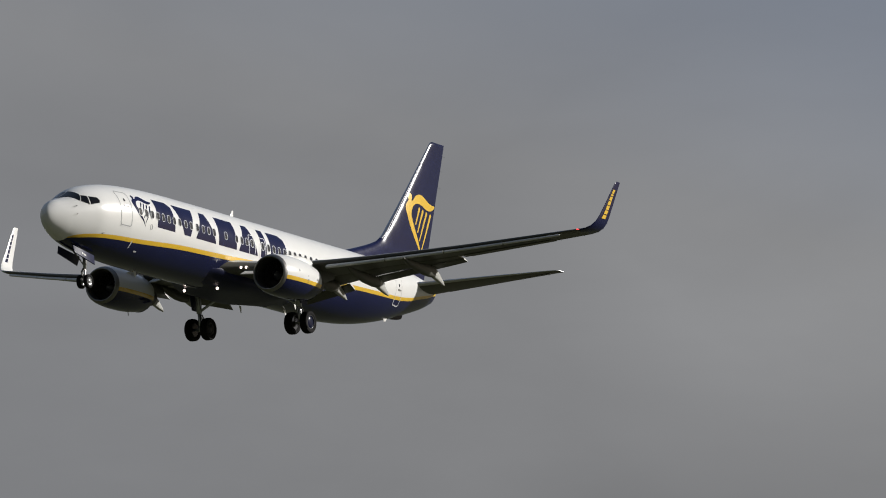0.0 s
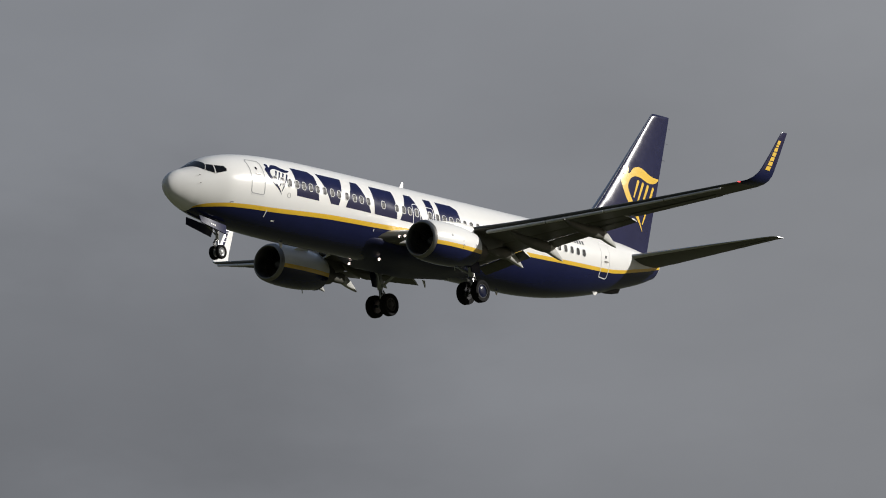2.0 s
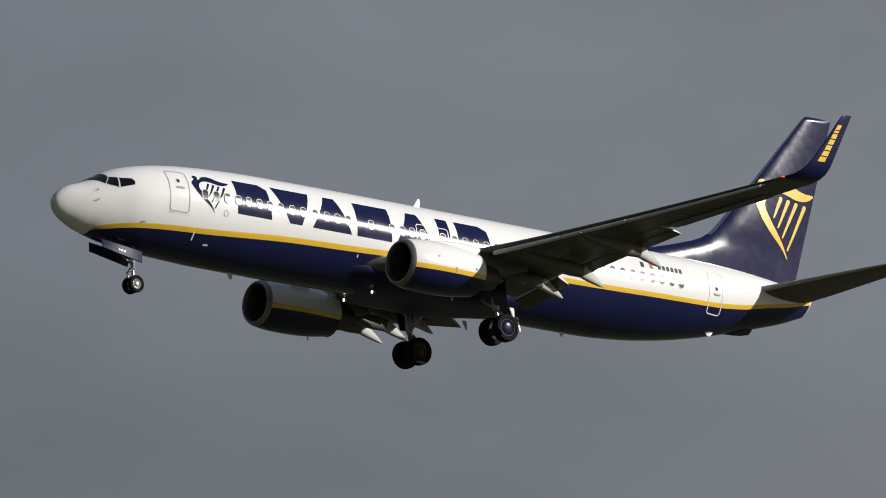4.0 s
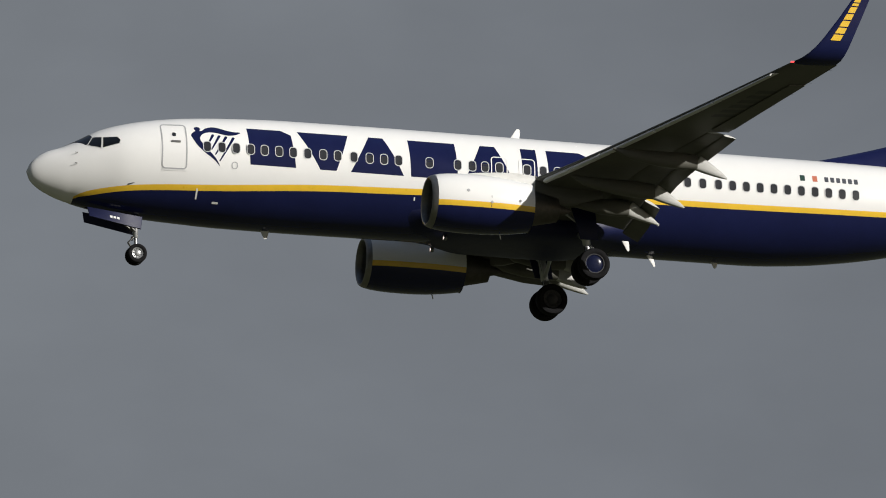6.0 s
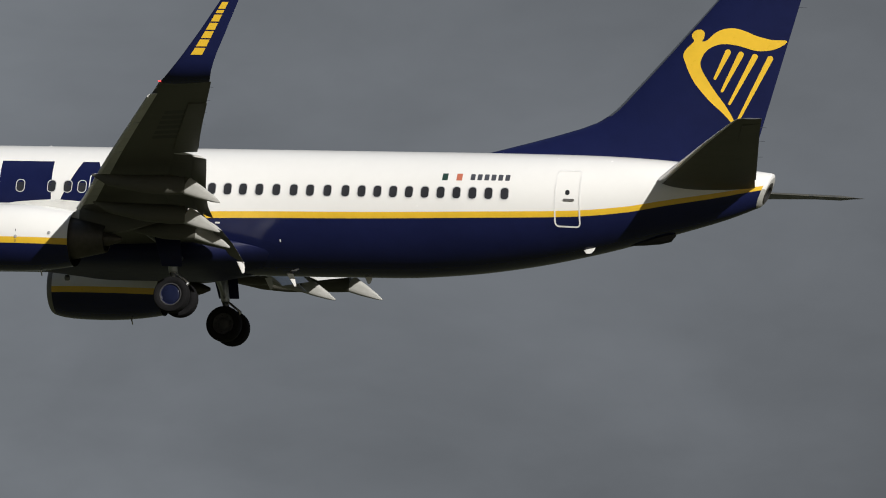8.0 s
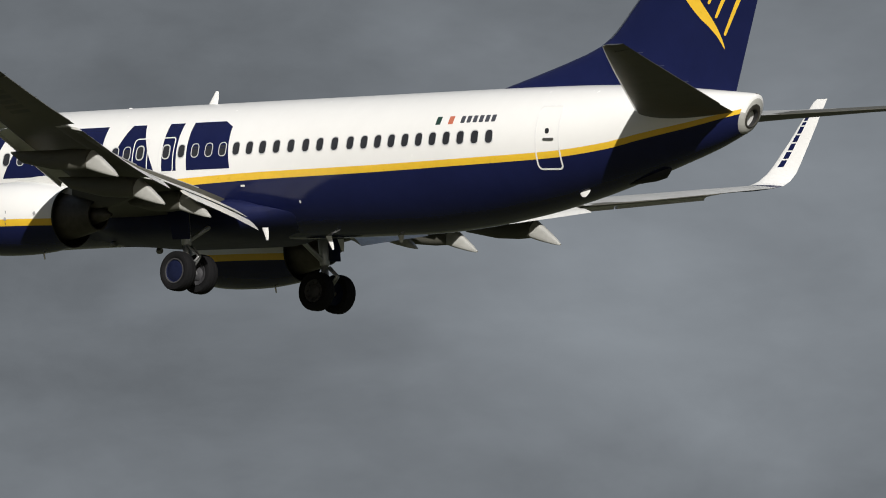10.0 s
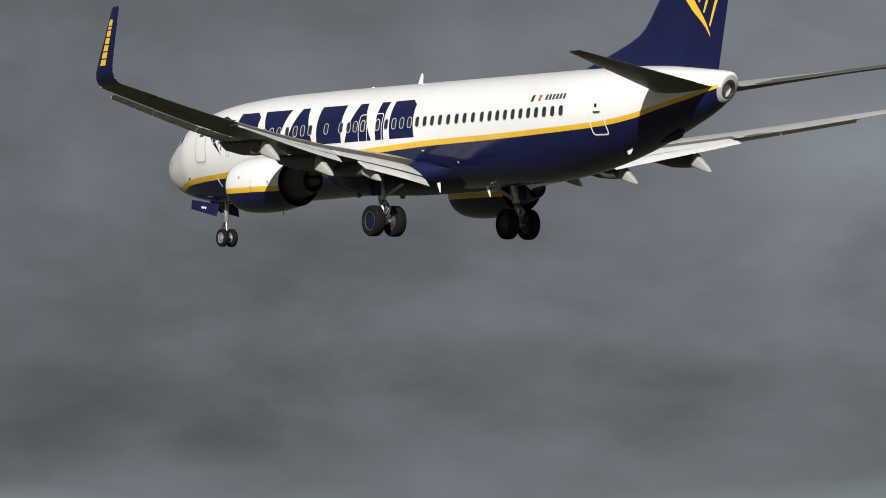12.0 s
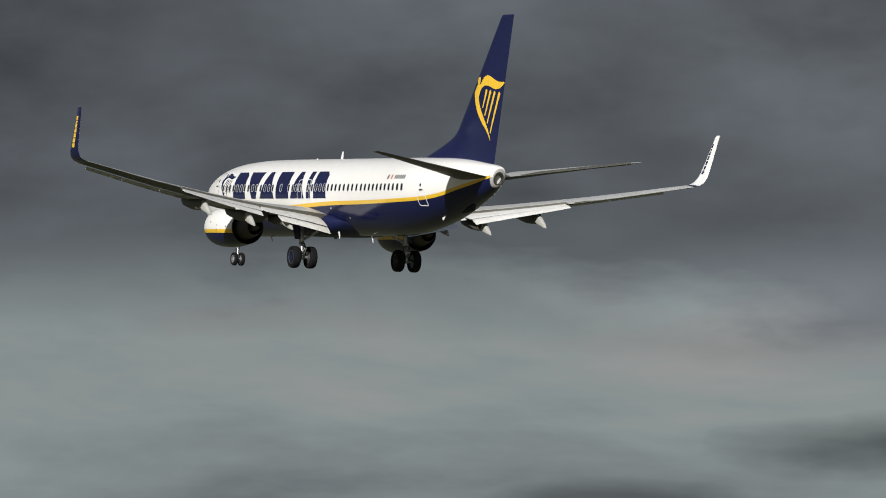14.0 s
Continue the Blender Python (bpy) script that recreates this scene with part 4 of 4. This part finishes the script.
# ---- landing gear ----
def make_wheel(parent, x, y, z, r, wide, side, cap):
    bm = bmesh.new()
    k = 36
    profile = ((-0.40, 0.62), (-0.47, 0.70), (-0.50, 0.82), (-0.46, 0.93), (-0.34, 0.985), (-0.18, 1.0), (-0.15, 0.985), (-0.12, 1.0), (0.12, 1.0), (0.15, 0.985), (0.18, 1.0), (0.34, 0.985), (0.46, 0.93), (0.50, 0.82), (0.47, 0.70), (0.40, 0.62), (0.30, 0.60), (-0.30, 0.60))
    rows = [[Vector((x + r * q * math.cos(2 * math.pi * i / k), y + w * wide, z + r * q * math.sin(2 * math.pi * i / k))) for w, q in profile] for i in range(k)]
    rows.append(rows[0])
    loft(bm, rows, caps=False)
    part("tyre", bm, RUBBER, parent, "black rubber tyre")
    bm = bmesh.new()
    disc = lambda w, q: [Vector((x + r * q * math.cos(2 * math.pi * i / k), y + w * wide, z + r * q * math.sin(2 * math.pi * i / k))) for i in range(k)]
    if cap:
        loft(bm, [disc(-0.34, 0.3), disc(-0.34, 0.60), disc(side * 0.40 if side > 0 else -0.34, 0.60), disc(0.40, 0.58), disc(0.34, 0.50), disc(0.40, 0.42), disc(0.43, 0.2), disc(0.44, 0.05)] if side > 0 else
             [disc(0.34, 0.3), disc(0.34, 0.60), disc(-0.40, 0.58), disc(-0.34, 0.50), disc(-0.40, 0.42), disc(-0.43, 0.2), disc(-0.44, 0.05)])
    else:
        loft(bm, [disc(-0.36, 0.2), disc(-0.40, 0.58), disc(-0.30, 0.60), disc(0.30, 0.60), disc(0.40, 0.58), disc(0.33, 0.50), disc(0.26, 0.36), disc(0.40, 0.28), disc(0.46, 0.12)])
    for i in range(0 if cap else 9):
        a = 2 * math.pi * i / 9
        p = Vector((x + r * 0.44 * math.cos(a), y + side * wide * 0.30, z + r * 0.44 * math.sin(a)))
        tube(bm, p, p + Vector((0, side * wide * 0.08, 0)), r * 0.055, n=8, mat=1)
    part("wheel_hub", bm, [HUB_BLUE if cap else STEEL if r < 0.4 else HUB_RIM, DARK if not cap else STEEL], parent, "navy hub cap" if cap else "silver wheel hub")
    if cap:
        bm = bmesh.new()
        loft(bm, [disc(side * 0.38, 0.64), disc(side * 0.425, 0.62), disc(side * 0.425, 0.57), disc(side * 0.38, 0.55)], caps=False)
        part("hub_rim", bm, HUB_RIM, parent)


def make_main_gear(side):
    y = side * 2.89
    bm = bmesh.new()
    top, axle = Vector((-19.35, y, -1.45)), Vector((-19.71, y, -3.48))
    knee = top.lerp(axle, 0.62)
    tube(bm, top, knee, 0.15, 0.14, 16)
    tube(bm, knee, axle + Vector((0, 0, 0.02)), 0.095, 0.095, 16, mat=1)
    tube(bm, axle + Vector((0, -0.62, 0)), axle + Vector((0, 0.62, 0)), 0.075, n=12)
    tube(bm, axle + Vector((0, 0, -0.12)), axle + Vector((0, 0, 0.20)), 0.13, n=12)
    leg = part("main_landing_gear", bm, [STEEL, METAL], airliner, "main landing gear leg, lowered")
    bm = bmesh.new()
    tube(bm, top.lerp(axle, 0.55) + Vector((0, -side * 0.1, 0)), Vector((-19.5, side * 1.35, -1.75)), 0.07, n=10)
    tube(bm, top.lerp(axle, 0.30), Vector((-18.4, y, -1.35)), 0.05, n=10)
    part("side_brace", bm, STEEL, leg)
    bm = bmesh.new()
    a, b = knee + Vector((-0.12, 0, -0.02)), axle + Vector((-0.10, 0, 0.16))
    elbow = (a + b) / 2 + Vector((-0.34, 0, 0))
    for w in (-0.07, 0.07):
        o = Vector((0, w, 0))
        tube(bm, a + o, elbow + o * 0.5, 0.035, n=8)
        tube(bm, elbow + o * 0.5, b + o, 0.035, n=8)
    part("torque_link", bm, STEEL, leg)
    bm = bmesh.new()
    tube(bm, top.lerp(axle, 0.2) + Vector((0.16, 0, 0)), axle + Vector((0.1, 0, 0.2)), 0.018, n=6)
    tube(bm, top.lerp(axle, 0.2) + Vector((0.12, 0.1, 0)), axle + Vector((0.06, 0.1, 0.2)), 0.014, n=6)
    part("brake_line", bm, DARK, leg)
    # door plate on the outside of the leg
    bm = bmesh.new()
    d = side * 0.26
    slab(bm, (top + Vector((0.45, d, 0.05)), top + Vector((-0.42, d, 0.05)), knee + Vector((-0.36, d, 0.15)), knee + Vector((0.30, d, 0.15))), 0.04)
    part("gear_door", bm, BELLY, leg)
    for w in (-0.45, 0.45):
        make_wheel(leg, axle.x, y + w, axle.z, 0.565, 0.40, 1 if w > 0 else -1, w * side > 0)


def make_nose_gear():
    bm = bmesh.new()
    top, axle = Vector((-3.92, 0, -2.05)), Vector((-3.99, 0, -3.52))
    knee = top.lerp(axle, 0.60)
    tube(bm, top, knee, 0.095, n=14)
    tube(bm, knee, axle, 0.06, n=14, mat=1)
    tube(bm, axle + Vector((0, -0.30, 0)), axle + Vector((0, 0.30, 0)), 0.05, n=10)
    tube(bm, axle + Vector((0, 0, -0.08)), axle + Vector((0, 0, 0.12)), 0.08, n=10)
    leg = part("nose_landing_gear", bm, [STEEL, METAL], airliner, "nose landing gear leg, lowered")
    bm = bmesh.new()
    for w in (-0.12, 0.12):
        tube(bm, top.lerp(axle, 0.45) + Vector((0, w * 0.5, 0)), Vector((-3.1, w * 1.6, -2.1)), 0.035, n=8)
        tube(bm, knee + Vector((0.08, w * 0.5, 0.02)), axle + Vector((0.30, w * 0.3, 0.42)), 0.025, n=8)
        tube(bm, axle + Vector((0.30, w * 0.3, 0.42)), axle + Vector((0.06, w * 0.5, 0.10)), 0.025, n=8)
    part("drag_brace", bm, DULL_METAL, leg)
    bm = bmesh.new()
    tube(bm, knee + Vector((0.10, 0, -0.02)), knee + Vector((0.16, 0, -0.02)), 0.085, 0.075, 14)
    part("taxi_light", bm, HOT_METAL, leg)
    for side in (1, -1):
        bm = bmesh.new()
        y = side * 0.40
        corners = (Vector((-2.12, y, -2.03)), Vector((-4.10, y, -2.26)), Vector((-4.04, side * 0.50, -2.72)), Vector((-2.20, side * 0.48, -2.38)))
        slab(bm, corners, 0.06)
        door = part("nose_gear_door", bm, BELLY, airliner, "open navy nose gear door")
        for i in range(3):
            bm = bmesh.new()
            f = lambda u, v: corners[0].lerp(corners[1], u).lerp(corners[3].lerp(corners[2], u), v) + Vector((0, side * 0.034, 0.006))
            u = 0.40 + 0.068 * i
            slab(bm, (f(u, 0.44), f(u + 0.048, 0.44), f(u + 0.048, 0.64), f(u, 0.64)), 0.006)
            part("marking_bar", bm, WHITE, door)
    for w in (-0.20, 0.20):
        make_wheel(leg, axle.x, w, axle.z, 0.345, 0.20, 1 if w > 0 else -1, False)


for way in (1, -1):
    make_main_gear(way)
make_nose_gear()


# ---- small fittings ----
def blade(name, s, z, length, height, lean, mat, up=1, y=0.0, label=""):
    """A swept aerial blade on the crown or keel."""
    bm = bmesh.new()
    rows = []
    for k, c in ((0.0, 1.0), (0.5, 0.72), (0.9, 0.40), (1.0, 0.25)):
        chord = length * c
        rows.append([Vector((-(s + lean * k + x - (1 - c) * 0.0), y + h, z + up * height * k)) for x, h in section(chord, 0.10, 0.0, 7)])
    loft(bm, rows)
    return part(name, bm, mat, airliner, label)


def make_fittings():
    blade("antenna", 17.43, 1.64, 0.36, 0.42, 0.27, WHITE, label="white blade aerial on the crown")
    blade("antenna", 8.40, -2.26, 0.34, 0.36, 0.18, LIGHT_GREY, up=-1, label="pale blade aerial under the belly")
    blade("antenna", 24.9, -2.25, 0.26, 0.24, 0.12, LIGHT_GREY, up=-1)
    blade("drain_mast", 21.20, -2.12, 0.24, 0.36, 0.20, WHITE, up=-1, y=1.58, label="white drain mast")
    blade("drain_mast", 21.20, -2.12, 0.24, 0.36, 0.20, WHITE, up=-1, y=-1.58, label="white drain mast")
    blade("drain_mast", 22.45, -2.26, 0.22, 0.40, 0.28, WHITE, up=-1, y=0.28, label="white drain mast")
    blade("drain_mast", 31.95, -1.30, 0.46, 0.20, 0.16, WHITE, up=-1, y=0.52, label="white drain mast under the tail")
    bm = bmesh.new()
    loft(bm, [[Vector((-s, w * c, glide(s, S_TAB, KEEL) + 0.04 - h * 0.5 + h * 0.5 * d)) for c, d in ((1, 1), (1, -0.6), (0.6, -1), (-0.6, -1), (-1, -0.6), (-1, 1))] for s, w, h in ((33.3, 0.05, 0.02), (33.8, 0.10, 0.13), (34.3, 0.12, 0.22), (34.65, 0.10, 0.24), (34.8, 0.06, 0.10))])
    part("tail_bumper", bm, DARK, airliner, "dark tail bumper")
    # beacon on the crown, two belly lamps and four lamps at the wing roots
    for s, z, w in ((14.4, 1.675, 0.05),):
        bm = bmesh.new()
        bmesh.ops.create_uvsphere(bm, u_segments=12, v_segments=6, radius=w, matrix=Matrix.Translation((-s, 0, z)) @ Matrix.Diagonal((1.3, 1, 0.8, 1)))
        part("beacon", bm, WHITE, airliner)
    for side in (1, -1):
        for s, y, z, r in ((14.90, 0.95, -2.33, 0.07), (14.62, 2.45, -1.42, 0.06), (14.78, 2.66, -1.40, 0.06)):
            bm = bmesh.new()
            tube(bm, (-s - 0.08, side * y, z), (-s - 0.01, side * y, z), r * 1.25, r * 1.3, 14)
            loft(bm, [[Vector((-s + d, side * y + k * r * math.cos(a), z + k * r * math.sin(a))) for a in [2 * math.pi * i / 14 for i in range(14)]] for d, k in ((-0.02, 1.3), (0.05, 1.3), (0.05, 1.15), (-0.02, 1.12))], caps=False)
            lamp = part("landing_light", bm, DULL_METAL, airliner, "lit landing light")
            bm = bmesh.new()
            bmesh.ops.create_uvsphere(bm, u_segments=12, v_segments=8, radius=r * 0.95, matrix=Matrix.Translation((-s + 0.0, side * y, z)) @ Matrix.Diagonal((0.5, 1, 1, 1)))
            part("lens", bm, LAMP, lamp)
        # probes and vanes on the nose
        for s, z, size in ((1.62, -0.22, 0.05), (1.60, -0.62, 0.05)):
            bm = bmesh.new()
            p = skin(s, z, 0.0, side)
            tube(bm, p, p + Vector((0.0, side * 0.07, 0)), 0.014, n=8)
            tube(bm, p + Vector((-0.02, side * 0.07, 0)), p + Vector((0.08, side * 0.07, 0)), 0.011, n=8)
            part("pitot_probe", bm, DULL_METAL, airliner)
        bm = bmesh.new()
        p = skin(3.35, -1.33, 0.0, side)
        slab(bm, (p, p + Vector((-0.24, side * 0.01, 0.06)), p + Vector((-0.24, side * 0.07, 0.07)), p + Vector((-0.06, side * 0.06, 0.02))), 0.03)
        part("vane", bm, INK, airliner)
        # pale service panels in the navy
        for s, z, w, h in ((5.80, -1.52, 0.06, 0.34), (6.50, -1.76, 0.22, 0.06), (20.55, -0.93, 0.16, 0.05), (22.55, -1.42, 0.05, 0.08), (13.6, -1.18, 0.05, 0.12)):
            part("service_panel", decal(rounded(w, h, 0.02, 2, (s, z)), on_skin(side), step=0.08, thick=0.006), SILVER, airliner)


make_fittings()


# ---- shrub in front of the camera ----
def make_shrub(name, turn, far, tall, shoots, seed, label):
    rnd = random.Random(seed)
    root = Vector((far * math.sin(radians(turn)), far * math.cos(radians(turn)), 0))
    thing = tagged(new(name), label, "shrub")
    thing.location = root
    leaf = bmesh.new()

    def leaf_at(p, d, size):
        d = d.normalized()
        side = d.cross(Vector((rnd.uniform(-1, 1), rnd.uniform(-1, 1), rnd.uniform(0.2, 1)))).normalized()
        up = side.cross(d)
        spine = [p + d * size * k - Vector((0, 0, 0.20)) * size * k * k for k in (0, 0.35, 0.7, 1.0)]
        wide = [0.04, 0.22, 0.17, 0.01]
        rows = [[leaf.verts.new(q + side * size * w), leaf.verts.new(q + up * -0.05 * size), leaf.verts.new(q - side * size * w)] for q, w in zip(spine, wide)]
        for a, b in zip(rows, rows[1:]):
            leaf.faces.new((a[0], a[1], b[1], b[0]))
            leaf.faces.new((a[1], a[2], b[2], b[1]))

    def limb(points, r0, r1):
        bark, pts = bmesh.new(), smooth_curve(points, 5)
        for i in range(len(pts) - 1):
            k = i / (len(pts) - 1)
            tube(bark, pts[i], pts[i + 1] + (pts[i + 1] - pts[i]) * 0.05, r0 + (r1 - r0) * k, r0 + (r1 - r0) * (k + 1 / len(pts)), 7)
        part("trunk" if r0 > 0.05 else "stem", bark, BARK, thing)
        return pts
    crown = tall * 0.80
    limb([Vector((0, 0, -0.1)), Vector((0.03, 0.02, crown * 0.3)), Vector((0.0, 0.0, crown * 0.55))], 0.07, 0.045)
    for k in range(9):
        a = 2 * math.pi * k / 9 + rnd.uniform(-0.3, 0.3)
        out = rnd.uniform(0.3, 0.6)
        base = Vector((0, 0, crown * rnd.uniform(0.3, 0.55)))
        pts = limb([base, base + Vector((math.cos(a) * out * 0.6, math.sin(a) * out * 0.6, crown * 0.18)), Vector((math.cos(a) * out, math.sin(a) * out, crown * rnd.uniform(0.75, 0.92)))], 0.03, 0.008)
        for p in pts[3:]:
            for _ in range(9):
                leaf_at(p + Vector((rnd.uniform(-0.12, 0.12), rnd.uniform(-0.12, 0.12), rnd.uniform(-0.1, 0.05))), Vector((rnd.uniform(-1, 1), rnd.uniform(-1, 1), rnd.uniform(-0.2, 0.7))), rnd.uniform(0.035, 0.06))
    across = Vector((math.cos(radians(turn)), -math.sin(radians(turn)), 0))
    for offset, top, lean in shoots:
        foot = Vector((0, 0, crown * 0.55))
        tip = across * offset + Vector((0, 0, top))
        low = across * (offset - lean) + Vector((0, 0, crown))
        pts = limb([foot, foot.lerp(low, 0.6) + Vector((0, 0, 0.1)), low, low.lerp(tip, 0.33) + across * rnd.uniform(-0.02, 0.02), low.lerp(tip, 0.66) + across * rnd.uniform(-0.02, 0.02), tip], 0.011, 0.0028)
        rise = pts[-1].z - low.z
        nodes = max(3, int(rise / 0.055))
        for k in range(nodes + 1):
            at = low.lerp(tip, k / nodes)
            p = min(pts, key=lambda q: abs(q.z - at.z)) + (across * rnd.uniform(-0.03, 0.03) if k < nodes else Vector((0, 0, -0.012)))
            crowd = (30 if top > 3.5 else 11) if k == nodes else rnd.choice((3, 4, 5, 7))
            turn0 = rnd.uniform(0, 2 * math.pi)
            for m in range(crowd):
                a = turn0 + 2 * math.pi * m / crowd + rnd.uniform(-0.4, 0.4)
                lift = rnd.uniform(0.1, 1.3) if k == nodes else rnd.uniform(-0.1, 0.5)
                leaf_at(p + Vector((0, 0, rnd.uniform(-0.02, 0.01))), Vector((math.cos(a), math.sin(a), lift)), rnd.uniform(0.042, 0.070) * (1.1 if k == nodes and top > 3.5 else rnd.uniform(0.5, 0.95)))
    tagged(part("leaves", leaf, LEAF, thing, smooth=False), kind="stuff")


make_shrub("shrub", 31.2, 9.0, 3.66, ((-0.239, 3.625, 0.055), (-0.36, 3.275, 0.02), (-0.25, 3.315, -0.02), (-0.127, 3.40, -0.05), (0.08, 3.37, -0.01), (0.20, 3.31, 0.02)), 5, "leafy hedge shrub with thin upright shoots")


# ---- movement ----
def motions():
    walk(airliner, [(t, pose(x, y, z, bank, pitch, heading)) for t, x, y, z, bank, pitch, heading in FLIGHT])


motions()
